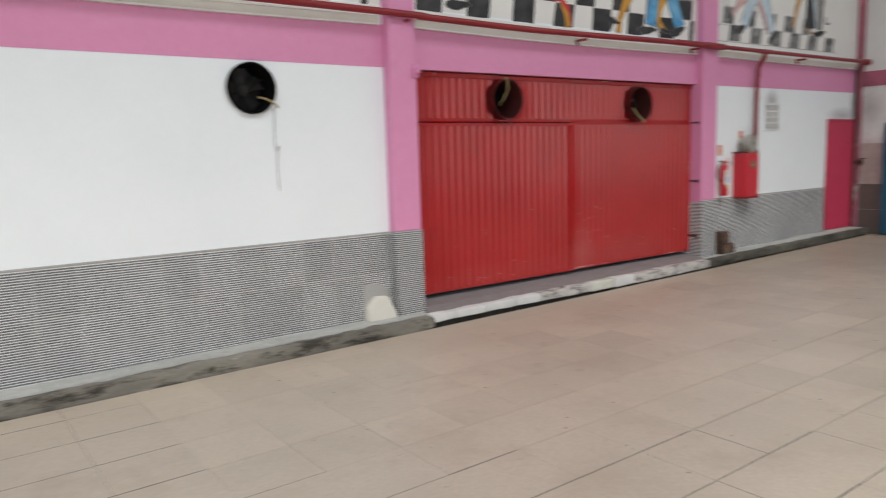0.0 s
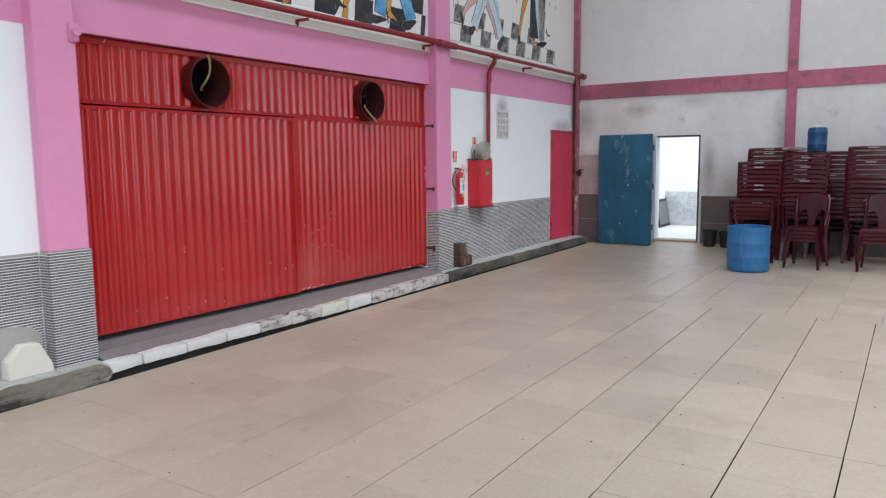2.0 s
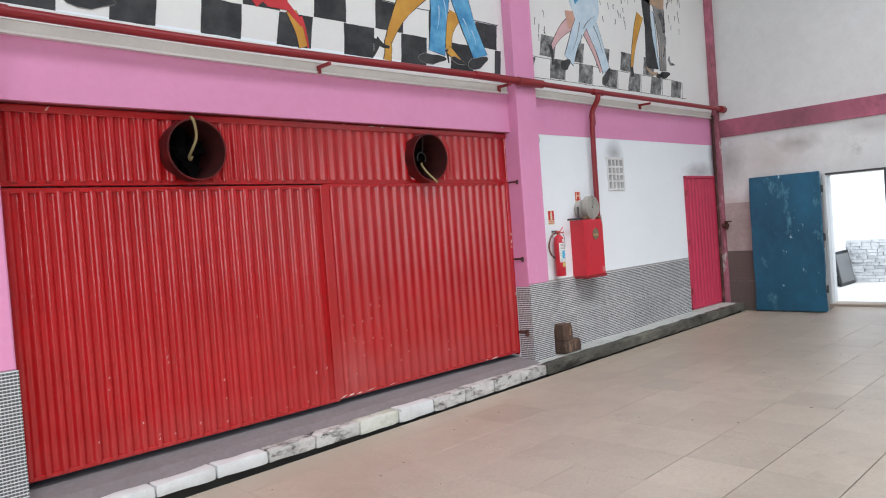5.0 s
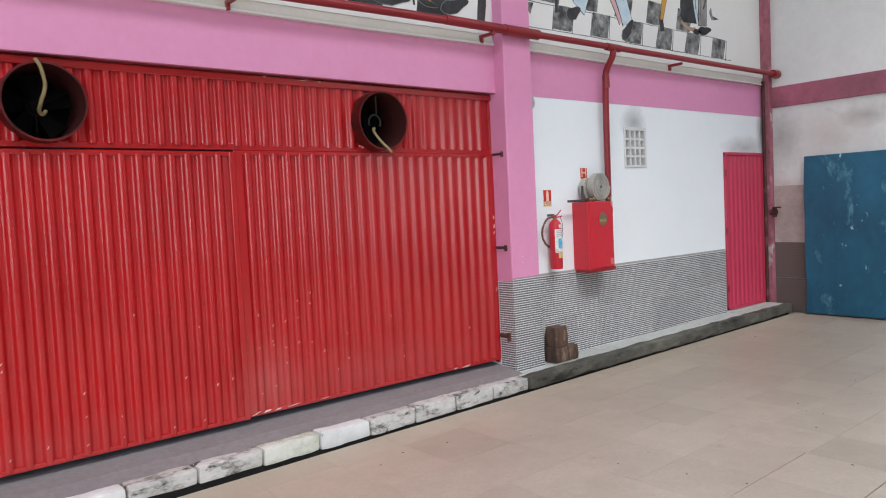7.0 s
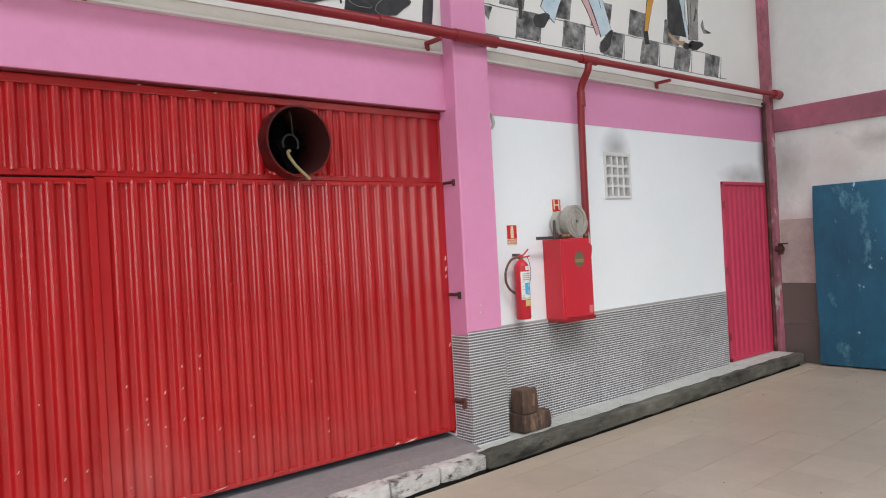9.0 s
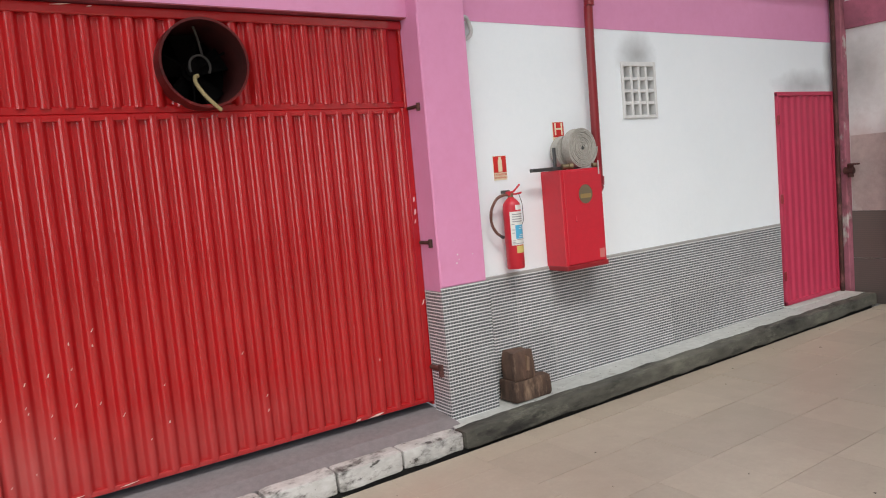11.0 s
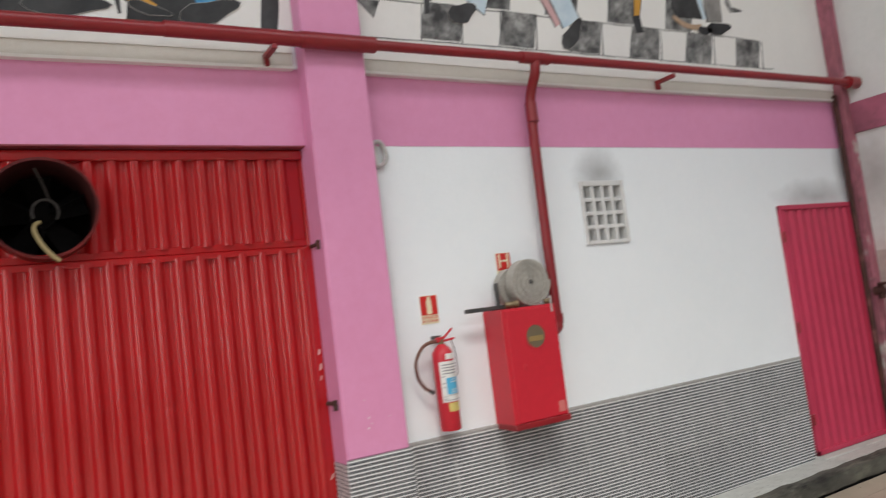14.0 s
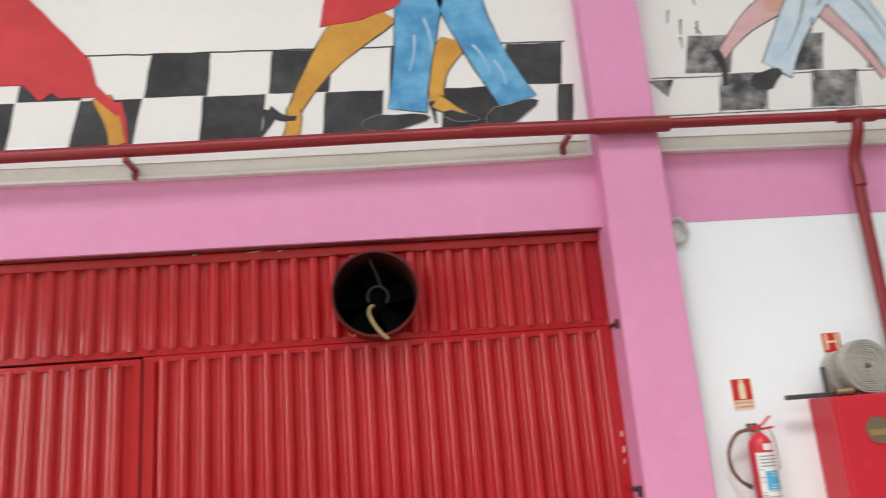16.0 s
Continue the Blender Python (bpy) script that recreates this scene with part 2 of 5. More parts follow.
KERB_DARK = surface("mossy_dark_concrete", (0.115, 0.110, 0.090), (0.045, 0.044, 0.037), 0.9, large=3, fine=20, fine_amount=0.3,
                    stain=(0.20, 0.195, 0.155), stain_at=(0.52, 0.72), stain_scale=7, bump=0.6, bump_scale=22, stretch=(0.4, 1, 1), scuffs=(0.016, 0.015, 0.013), scuff_scale=6.0, scuff_at=(0.55, 0.68))
KERB_OLD = surface("worn_grey_concrete", (0.27, 0.255, 0.22), (0.145, 0.135, 0.115), 0.88, large=2.5, fine=20, fine_amount=0.25,
                   stain=(0.045, 0.040, 0.033), stain_at=(0.50, 0.60), stain_scale=7, bump=0.8, bump_scale=18, stretch=(0.3, 1, 1.2), scuffs=(0.36, 0.35, 0.32), scuff_scale=9.0, scuff_at=(0.62, 0.70))
LEDGE = surface("ledge_concrete", (0.48, 0.49, 0.47), (0.40, 0.405, 0.385), 0.8, large=1.6, fine=22, fine_amount=0.15,
                stain=(0.26, 0.25, 0.22), stain_at=(0.60, 0.74), stain_scale=5, bump=0.3, bump_scale=30, piece=0.1)
# near black: dirt specks, joints, and shade painted into gaps and undercuts
SLOT = surface("dirt_and_shade", (0.03, 0.028, 0.025), None, 0.95, bump=0)
# tile colour is darker at the far end and in a strip along the kerb
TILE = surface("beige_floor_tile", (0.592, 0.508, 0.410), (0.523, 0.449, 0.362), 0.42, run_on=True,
               soft_patches=(((11.4, 5.2, 0.0), (5.0, 3.0, 6), (0.37, 0.305, 0.235), 0.9), ((6.0, 5.6, 0.0), (4.0, 0.9, 6), (0.42, 0.345, 0.27), 0.55)), large=0.8, fine=40, fine_amount=0.10,
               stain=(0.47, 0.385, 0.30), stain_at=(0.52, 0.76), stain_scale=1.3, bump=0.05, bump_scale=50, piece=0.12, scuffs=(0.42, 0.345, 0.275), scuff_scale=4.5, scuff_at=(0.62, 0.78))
GROUT = surface("floor_joint", (0.03, 0.024, 0.02), (0.02, 0.016, 0.013), 0.9, bump=0, stain=(0.27, 0.215, 0.165), stain_at=(0.58, 0.66), stain_scale=2.2)
BLUE_DOOR = surface("scratched_blue_paint", (0.014, 0.118, 0.205), (0.007, 0.068, 0.125), 0.5, large=2.0, fine=14, fine_amount=0.1,
                    stain=(0.10, 0.27, 0.36), stain_at=(0.58, 0.70), stain_scale=4, bump=0.4, bump_scale=6, stretch=(1, 1, 0.6), scuffs=(0.36, 0.52, 0.58), scuff_scale=9.0, scuff_at=(0.665, 0.70))
DUSTY = surface("dusty_pink_paint", (0.46, 0.37, 0.345), (0.40, 0.32, 0.30), 0.75, large=1.4, fine=10, fine_amount=0.15,
                stain=(0.56, 0.52, 0.50), stain_at=(0.60, 0.72), stain_scale=2.4, bump=0.3, bump_scale=20)
BLUE_DRUM = surface("blue_plastic", (0.035, 0.20, 0.46), (0.03, 0.17, 0.40), 0.45, large=3, fine=25, fine_amount=0.15,
                    stain=(0.24, 0.42, 0.60), stain_at=(0.58, 0.78), stain_scale=6, bump=0.15, scuffs=(0.02, 0.11, 0.28), scuff_scale=5, scuff_at=(0.60, 0.75), stretch=(1, 1, 0.35))
KEG_BLUE = surface("dark_blue_plastic", (0.010, 0.065, 0.20), None, 0.35, bump=0.05)
CHAIR = surface("maroon_plastic", (0.074, 0.006, 0.012), (0.054, 0.005, 0.009), 0.2, fine=30, bump=0.03, piece=0.35)
BLACK = surface("black_plastic", (0.015, 0.015, 0.016), None, 0.5, bump=0.05)
# near black: the black housing, and the shade inside the red tubes
FAN_DARK = surface("black_shaded_steel", (0.004, 0.0035, 0.0035), (0.007, 0.006, 0.006), 0.9, fine=20, bump=0.2)
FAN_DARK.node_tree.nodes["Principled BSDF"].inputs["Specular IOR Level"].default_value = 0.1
FAN_DUSTY = surface("dusty_black_steel", (0.030, 0.028, 0.028), (0.018, 0.016, 0.016), 0.6, fine=20, bump=0.2)
FAN_RUST = surface("sooty_red_steel", (0.14, 0.012, 0.012), (0.05, 0.008, 0.008), 0.45, large=6, fine=20, fine_amount=0.2, bump=0.2)
FAN_RUST.node_tree.nodes["Principled BSDF"].inputs["Specular IOR Level"].default_value = 0.2
CABLE = surface("yellowed_cable", (0.34, 0.26, 0.12), None, 0.6, bump=0)
DARK_WIRE = surface("dark_wire", (0.14, 0.135, 0.13), None, 0.6, bump=0)
PALE_COIL = surface("pale_cable", (0.56, 0.55, 0.54), (0.44, 0.43, 0.42), 0.6, bump=0)
SOOT_CABLE = surface("sooty_cable", (0.032, 0.027, 0.024), None, 0.7, bump=0)
GREY_CABLE = surface("grey_cable", (0.45, 0.44, 0.42), None, 0.6, bump=0)
WOOD = surface("dark_old_wood", (0.105, 0.060, 0.042), (0.038, 0.022, 0.016), 0.8, large=5, fine=26, fine_amount=0.35,
               stain=(0.27, 0.18, 0.12), stain_at=(0.55, 0.68), stain_scale=6, bump=0.6, bump_scale=26, stretch=(1, 1, 0.3))
STONE = surface("cream_stone", (0.74, 0.72, 0.66), (0.66, 0.64, 0.58), 0.8, bump=0.3)
CEMENT = surface("grey_cement", (0.40, 0.395, 0.385), (0.33, 0.325, 0.315), 0.9, bump=0.5, bump_scale=30)
VENT_W = surface("vent_white_concrete", (0.70, 0.70, 0.69), (0.58, 0.58, 0.57), 0.75, bump=0.2)
VENT_BACK = surface("vent_grey_slat", (0.40, 0.40, 0.39), (0.30, 0.30, 0.29), 0.8, bump=0.2)
HOSE = surface("grey_canvas_hose", (0.42, 0.40, 0.36), (0.35, 0.335, 0.30), 0.9, fine=80, fine_amount=0.2, bump=0.3, bump_scale=140)
BRASS = surface("dull_brass", (0.26, 0.20, 0.12), None, 0.5, 0.8, bump=0.05)
STEEL = surface("dark_steel", (0.10, 0.10, 0.10), None, 0.45, 0.7, bump=0.05)
ALU = surface("pale_grey_frame", (0.60, 0.61, 0.60), None, 0.45, bump=0.1)
SIGN_RED = surface("sign_red", (0.60, 0.02, 0.015), None, 0.4, bump=0)
SIGN_CREAM = surface("sign_cream", (0.80, 0.72, 0.50), None, 0.5, bump=0)
LABEL_WHITE = surface("label_white", (0.78, 0.77, 0.74), None, 0.5, bump=0)
LABEL_BLUE = surface("label_blue", (0.08, 0.42, 0.66), None, 0.5, bump=0)
LABEL_YELLOW = surface("label_yellow", (0.62, 0.50, 0.16), None, 0.5, bump=0)
BAR_GREY = surface("print_grey", (0.33, 0.32, 0.34), None, 0.6, bump=0)
ROOF = surface("roof_sheet", (0.52, 0.52, 0.51), None, 0.6, metal=0.1, bump=0.1)
PAVE = surface("outside_concrete", (0.36, 0.35, 0.33), (0.28, 0.27, 0.26), 0.85, large=0.3, bump=0.4)
BLOCKS = surface("pale_stone_cladding", (0.66, 0.67, 0.68), (0.54, 0.55, 0.56), 0.8, large=3, fine=14, fine_amount=0.35,
                 stain=(0.30, 0.30, 0.30), stain_at=(0.62, 0.70), stain_scale=9, bump=0.6, bump_scale=14, piece=0.12)
# mural paints
M_BLACK = surface("mural_black", (0.016, 0.017, 0.019), (0.052, 0.052, 0.054), 0.7, large=5, fine=12, fine_amount=0.3, bump=0)
M_GREY = surface("mural_charcoal", (0.05, 0.05, 0.052), (0.33, 0.33, 0.32), 0.8, large=7, fine=14, fine_amount=0.3, bump=0)
M_YELLOW = surface("mural_yellow", (0.62, 0.33, 0.05), (0.50, 0.23, 0.03), 0.7, large=5, bump=0)
M_BLUE = surface("mural_blue", (0.045, 0.24, 0.47), (0.15, 0.43, 0.66), 0.7, large=7, bump=0)
M_RED = surface("mural_red", (0.60, 0.04, 0.05), (0.48, 0.03, 0.035), 0.7, large=5, bump=0)
M_PALE = surface("mural_pale_blue", (0.60, 0.70, 0.76), (0.44, 0.57, 0.67), 0.7, large=7, bump=0)
M_ROSE = surface("mural_rose", (0.66, 0.42, 0.42), (0.55, 0.34, 0.35), 0.7, large=6, bump=0)
M_ASH = surface("mural_ash", (0.36, 0.34, 0.32), (0.22, 0.21, 0.20), 0.7, large=6, bump=0)
M_TAN = surface("mural_tan", (0.46, 0.31, 0.20), (0.34, 0.24, 0.17), 0.7, large=6, bump=0)
MOSAIC_X = mosaic("grey_mosaic_along", 0)
MOSAIC_Y = mosaic("grey_mosaic_across", 1)
# same mosaic as the others, tinted brown for the shade there
MOSAIC_BROWN = mosaic("brown_shaded_mosaic_across", 1, (0.40, 0.34, 0.30), 0.86)

glass = bpy.data.materials.new("small_window_glass")
glass.use_nodes = True
gp = glass.node_tree.nodes["Principled BSDF"]
gp.inputs["Base Color"].default_value = (0.16, 0.13, 0.085, 1)
gp.inputs["Roughness"].default_value = 0.15


# ---- mesh helpers ----
def finish(name, bm, material, smooth=False):
    me = bpy.data.meshes.new(name)
    bmesh.ops.recalc_face_normals(bm, faces=bm.faces)
    if smooth:
        for f in bm.faces:
            f.smooth = True
    bm.to_mesh(me)
    bm.free()
    for m in material if isinstance(material, (list, tuple)) else [material]:
        me.materials.append(m)
    if smooth:
        me.set_sharp_from_angle(angle=radians(40))
    return me


def part(name, bm, material, parent=None, label="", smooth=False):
    """Links a bmesh as one mesh object under a thing or a part."""
    ob = new(name, finish(name, bm, material, smooth))
    if parent:
        ob.parent = parent
    if label:
        ob["label"] = label
    return ob


def thing(name, label, category, group="", kind="", at=None):
    ob = new(name)
    ob.empty_display_size = 0.1
    if at:
        ob.location = at
    return tagged(ob, label, category, group, kind)


def box(x0, x1, y0, y1, z0, z1, bevel=0.0, bm=None, seg=1):
    bm = bm or bmesh.new()
    r = bmesh.ops.create_cube(bm, size=1, matrix=Matrix.LocRotScale(((x0 + x1) / 2, (y0 + y1) / 2, (z0 + z1) / 2), None, (x1 - x0, y1 - y0, z1 - z0)))
    if bevel:
        es = list({e for v in r["verts"] for e in v.link_edges})
        bmesh.ops.bevel(bm, geom=es, offset=bevel, segments=seg, affect="EDGES", profile=0.7)
    return bm


def rod(p0, p1, r0, r1=None, n=16, bm=None, caps=True):
    bm = bm or bmesh.new()
    p0, p1 = Vector(p0), Vector(p1)
    d = p1 - p0
    m = Matrix.Translation((p0 + p1) / 2) @ d.to_track_quat("Z", "Y").to_matrix().to_4x4()
    bmesh.ops.create_cone(bm, cap_ends=caps, segments=n, radius1=r0, radius2=r0 if r1 is None else r1, depth=d.length, matrix=m)
    return bm


def tube(pts, r, n=10, bm=None, taper=None):
    """A round bar along a line of points."""
    bm = bm or bmesh.new()
    pts = [Vector(p) for p in pts]
    rings = []
    up = Vector((0.31, 0.2, 0.93))
    for i, p in enumerate(pts):
        d = (pts[min(i + 1, len(pts) - 1)] - pts[max(i - 1, 0)]).normalized()
        a = d.cross(up).normalized()
        b = a.cross(d).normalized()
        rr = r if taper is None else r * (1 + (taper - 1) * i / (len(pts) - 1))
        rings.append([bm.verts.new(p + rr * (math.cos(k * math.tau / n) * a + math.sin(k * math.tau / n) * b)) for k in range(n)])
    for u, v in zip(rings, rings[1:]):
        for k in range(n):
            bm.faces.new((u[k], u[(k + 1) % n], v[(k + 1) % n], v[k]))
    bm.faces.new(rings[0][::-1])
    bm.faces.new(rings[-1])
    return bm


def bend(points, steps=8):
    """A smooth line through a few points (Catmull-Rom)."""
    p = [Vector(q) for q in points]
    p = [2 * p[0] - p[1], *p, 2 * p[-1] - p[-2]]
    out = []
    for a, b, c, d in zip(p, p[1:], p[2:], p[3:]):
        for i in range(steps):
            t = i / steps
            out.append(0.5 * (2 * b + (c - a) * t + (2 * a - 5 * b + 4 * c - d) * t * t + (3 * b - a - 3 * c + d) * t ** 3))
    return out + [p[-2]]


def lathe(profile, n=24, bm=None, at=(0, 0, 0)):
    """A turned shape about z from (radius, height) pairs."""
    bm = bm or bmesh.new()
    at = Vector(at)
    rings = [[bm.verts.new(at + Vector((r * math.cos(k * math.tau / n), r * math.sin(k * math.tau / n), z))) for k in range(n)] for r, z in profile]
    for u, v in zip(rings, rings[1:]):
        for k in range(n):
            bm.faces.new((u[k], u[(k + 1) % n], v[(k + 1) % n], v[k]))
    return bm


def plate(points, y0, y1, bm=None):
    """A flat shape in the x-z plane, from y0 to y1 thick."""
    bm = bm or bmesh.new()
    a = [bm.verts.new((x, y0, z)) for x, z in points]
    b = [bm.verts.new((x, y1, z)) for x, z in points]
    bm.faces.new(a)
    bm.faces.new(b[::-1])
    for k in range(len(a)):
        j = (k + 1) % len(a)
        bm.faces.new((a[k], b[k], b[j], a[j]))
    return bm


def words(text, size, m, material, parent, name="lettering", label=""):
    cu = bpy.data.curves.new(name, "FONT")
    cu.body, cu.size, cu.align_x, cu.align_y, cu.extrude = text, size, "CENTER", "CENTER", 0.0008
    tmp = bpy.data.objects.new("tmp", cu)
    scene.collection.objects.link(tmp)
    me = bpy.data.meshes.new_from_object(tmp.evaluated_get(bpy.context.evaluated_depsgraph_get()))
    bpy.data.objects.remove(tmp)
    me.materials.clear()
    me.materials.append(material)
    ob = new(name, me)
    ob.parent = parent
    ob.matrix_basis = m
    if label:
        ob["label"] = label
    return ob


def structure(name, bm, material, label, category, smooth=False):
    return tagged(part(name, bm, material, None, "", smooth), label, category, "", "structure")


def fz(x):
    """Height of the floor, which falls a little towards the entrance."""
    return -0.09 + 0.0115 * (x - 2.8)


# ---- the hall: walls, roof ----
WEST, EAST, SOUTH, TOP = -8.0, 13.5, -9.0, 6.2
WALL_Y, PIL_Y = 6.08, 5.96
bay = structure("wall_north_bay", box(WEST, 4.12, WALL_Y, 6.4, -0.4, 3.05), WHITE, "white painted masonry wall with a round fan opening", "wall")
bm = box(4.12, 8.81, WALL_Y, 6.4, 2.47, 3.05)
box(8.81, 10.58, WALL_Y, 6.4, -0.4, 3.05, bm=bm)
box(10.58, 10.93, WALL_Y, 6.4, -0.4, 1.85, bm=bm)
box(10.58, 10.93, WALL_Y, 6.4, 2.24, 3.05, bm=bm)
box(10.93, 12.47, WALL_Y, 6.4, -0.4, 3.05, bm=bm)
box(12.47, EAST, WALL_Y, 6.4, 2.02, 3.05, bm=bm)
box(12.47, EAST, WALL_Y, 6.4, -0.4, 0.13, bm=bm)
structure("wall_north", bm, WHITE, "white painted masonry wall of the hall", "wall")
structure("wall_north_upper", box(WEST, EAST, WALL_Y, 6.4, 3.05, TOP), MURAL_WHITE, "upper white wall that carries the mural", "wall")
structure("wall_north_back", box(WEST, EAST, 6.75, 6.9, -0.4, 3.05), CEMENT, "plain wall closing the space behind the gate", "wall")

bm = box(EAST, 13.75, 4.60, 6.4, -0.4, 2.60)
box(EAST, 13.75, 3.89, 4.60, 1.87, 2.60, bm=bm)
box(EAST, 13.75, 3.89, 4.60, -0.4, 0.14, bm=bm)
box(EAST, 13.75, SOUTH, 3.89, -0.4, 2.60, bm=bm)
structure("wall_east", bm, LOW_WALL, "stained flaking white end wall", "wall")
structure("wall_east_upper", box(EAST, 13.75, SOUTH, 6.4, 2.60, TOP), GREY_WALL, "greyish white upper end wall", "wall")

# unseen walls added to close the hall and darken the gate's reflections
bm = box(WEST, -5.5, -9.3, SOUTH, -0.4, TOP)
box(-2.9, 13.75, -9.3, SOUTH, -0.4, TOP, bm=bm)
box(-5.5, -2.9, -9.3, SOUTH, 5.1, TOP, bm=bm)
structure("wall_south", bm, DULL, "unseen dull grey wall with an added tall gateway", "wall")
bm = box(-8.3, WEST, -9.3, -4.5, -0.4, TOP)
box(-8.3, WEST, 0.5, 6.4, -0.4, TOP, bm=bm)
box(-8.3, WEST, -4.5, 0.5, 4.5, TOP, bm=bm)
structure("wall_west", bm, DULL, "unseen dull grey wall with a wide open gateway", "wall")
bm = box(-8.3, 13.75, -9.3, -4.4, TOP, TOP + 0.15)
box(-8.3, 13.75, -2.8, 1.4, TOP, TOP + 0.15, bm=bm)
box(-8.3, 13.75, 3.0, 6.4, TOP, TOP + 0.15, bm=bm)
for a, e in ((-4.4, -2.8), (1.4, 3.0)):
    box(-8.3, -7.3, a, e, TOP, TOP + 0.15, bm=bm)
    box(12.8, 13.75, a, e, TOP, TOP + 0.15, bm=bm)
structure("ceiling", bm, ROOF, "pale sheet ceiling with long open light strips", "ceiling")

# the ground outside and under the hall
bm = bmesh.new()
bmesh.ops.create_grid(bm, x_segments=2, y_segments=2, size=300, matrix=Matrix.Translation((0, 0, -0.42)))
structure("ground", bm, PAVE, "bare concrete ground round the hall", "ground")

# painted bands and pilasters
structure("trim_band", box(WEST, 13.40, WALL_Y - 0.004, WALL_Y, 2.47, 2.87), PINK, "pink painted band under the mural", "trim")
structure("trim_band_end", box(13.47, EAST, SOUTH, 5.98, 2.57, 2.82, 0.004), OLD_PINK, "faded stained pink band on the end wall, darker near the corner", "trim")
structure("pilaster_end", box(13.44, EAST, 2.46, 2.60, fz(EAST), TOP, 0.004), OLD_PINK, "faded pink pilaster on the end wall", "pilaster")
structure("pilaster_corner", box(13.41, EAST, 5.98, WALL_Y, fz(EAST), TOP, 0.006), GRIME_PINK, "narrow dirty pink pilaster in the corner", "pilaster")
for k, (a, b) in enumerate(((-6.25, -5.92), (-1.23, -0.90), (3.815, 4.115), (8.81, 9.14))):
    structure("pilaster_%d" % (k + 1), box(a, b, PIL_Y, WALL_Y, 0.89, TOP, 0.006), PINK, "pink painted pilaster on the long wall", "pilaster")
    structure("pilaster_foot_%d" % (k + 1), box(a, b, PIL_Y, WALL_Y, fz(a) + 0.05, 0.89), CEMENT, "cement core of the tiled pilaster foot", "pilaster")

structure("reveal_head", box(4.12, 8.81, 6.078, 6.3, 2.464, 2.47), REVEAL, "grimy maroon underside of the lintel over the gate, shade in its colour", "reveal")
for name, bm in (("reveal_side_1", box(4.115, 4.119, PIL_Y + 0.008, 6.3, 0.87, 2.464)), ("reveal_side_2", box(8.806, 8.81, PIL_Y + 0.008, 6.3, 0.87, 2.464))):
    structure(name, bm, PINK, "pink painted reveal of the gate opening", "reveal")

# pale ledge strip under the mural, broken at the pilasters
for k, (a, b) in enumerate(((WEST, -1.25), (-0.88, 3.77), (4.14, 8.78), (9.17, 13.40))):
    drop = 0.022 if 0 < k < 3 else 0.008

    def sagging(bm):
        """Lets a long bar hang a little lower in the middle of its bay."""
        for i in range(1, 12):
            bmesh.ops.bisect_plane(bm, geom=bm.verts[:] + bm.edges[:] + bm.faces[:], plane_co=(a + (b - a) * i / 12, 0, 0), plane_no=(1, 0, 0))
        for v in bm.verts:
            v.co.z -= 0.008 + drop * math.sin(math.pi * (v.co.x - a) / (b - a)) + 0.003 * noise.noise(Vector((v.co.x * 2.3, k, 0)))
        return bm

    # cream band between a white lip and a white upper band
    strip = structure("ledge_strip_%d" % (k + 1), sagging(box(a, b, WALL_Y - 0.028, WALL_Y, 2.88, 2.952)), CREAM, "cream ledge strip below the mural", "trim")
    part("upper_band", sagging(box(a, b, WALL_Y - 0.034, WALL_Y, 2.952, 3.045)), MURAL_WHITE, strip, "white upper band of the strip")
    part("lip", sagging(box(a, b, WALL_Y - 0.045, WALL_Y, 2.865, 2.88)), MURAL_WHITE, strip, "white lower lip of the strip")

# ---- kerb, ledge, step ----
def sloped(a, b, y0, y1, lo, hi, bevel=0.0, gap=0.0):
    """A bar along the wall that follows the fall of the floor, lo and hi above it."""
    bm = box(a + gap, b - gap, y0, y1, 0, 1, 0)
    for v in bm.verts:
        v.co.z = fz(v.co.x) + (hi if v.co.z > 0.5 else lo)
    if bevel:
        bmesh.ops.bevel(bm, geom=bm.edges[:], offset=bevel, segments=2, affect="EDGES", profile=0.6)
    return bm


def rough_up(bm, amount, scale):
    for v in bm.verts:
        v.co += amount * noise.noise_vector(v.co * scale)
    return bm


def kerb_bar(a, b, y0, y1, lo, hi, step=0.12, amount=0.006):
    bm = sloped(a, b, y0, y1, lo, hi, 0.018)
    n = max(int((b - a) / step), 2)
    for k in range(1, n):
        x = a + (b - a) * k / n
        bmesh.ops.bisect_plane(bm, geom=bm.verts[:] + bm.edges[:] + bm.faces[:], plane_co=(x, 0, 0), plane_no=(1, 0, 0))
    return rough_up(bm, amount, 7)


structure("kerb_left", kerb_bar(WEST, 4.08, 5.752, 5.86, -0.02, 0.118, 0.06, 0.014), KERB_OLD, "worn grey concrete kerb along the wall", "kerb", True)
structure("kerb_right", kerb_bar(8.74, 13.40, 5.738, 5.86, 0.014, 0.119, 0.05, 0.011), KERB_DARK, "dark mossy concrete kerb along the wall", "kerb", True)
white_kerb = tagged(new("kerb_gate"), "row of chipped white painted kerb blocks before the gate", "kerb", "", "structure")
def gate_kerb(x):
    """Height of the kerb's underside and top over the floor, before the gate."""
    u = min(max((x - 5.2) / 1.9, 0), 1)
    return 0.046 - 0.034 * u, 0.130 - 0.010 * min(max((x - 7.9) / 0.85, 0), 1)


joints = [4.08, 4.37, 4.77, 5.175, 5.56, 5.96, 6.37, 6.775, 7.165, 7.56, 7.95, 8.335, 8.735]
kerb_paint = [KERB_CLEAN, KERB_CLEAN, KERB_CLEAN, KERB_CLEAN, KERB_WORN, KERB_WORN, KERB_MOSS, KERB_CLEAN, KERB_WORN, KERB_WORN, KERB_WORN, KERB_WORN]
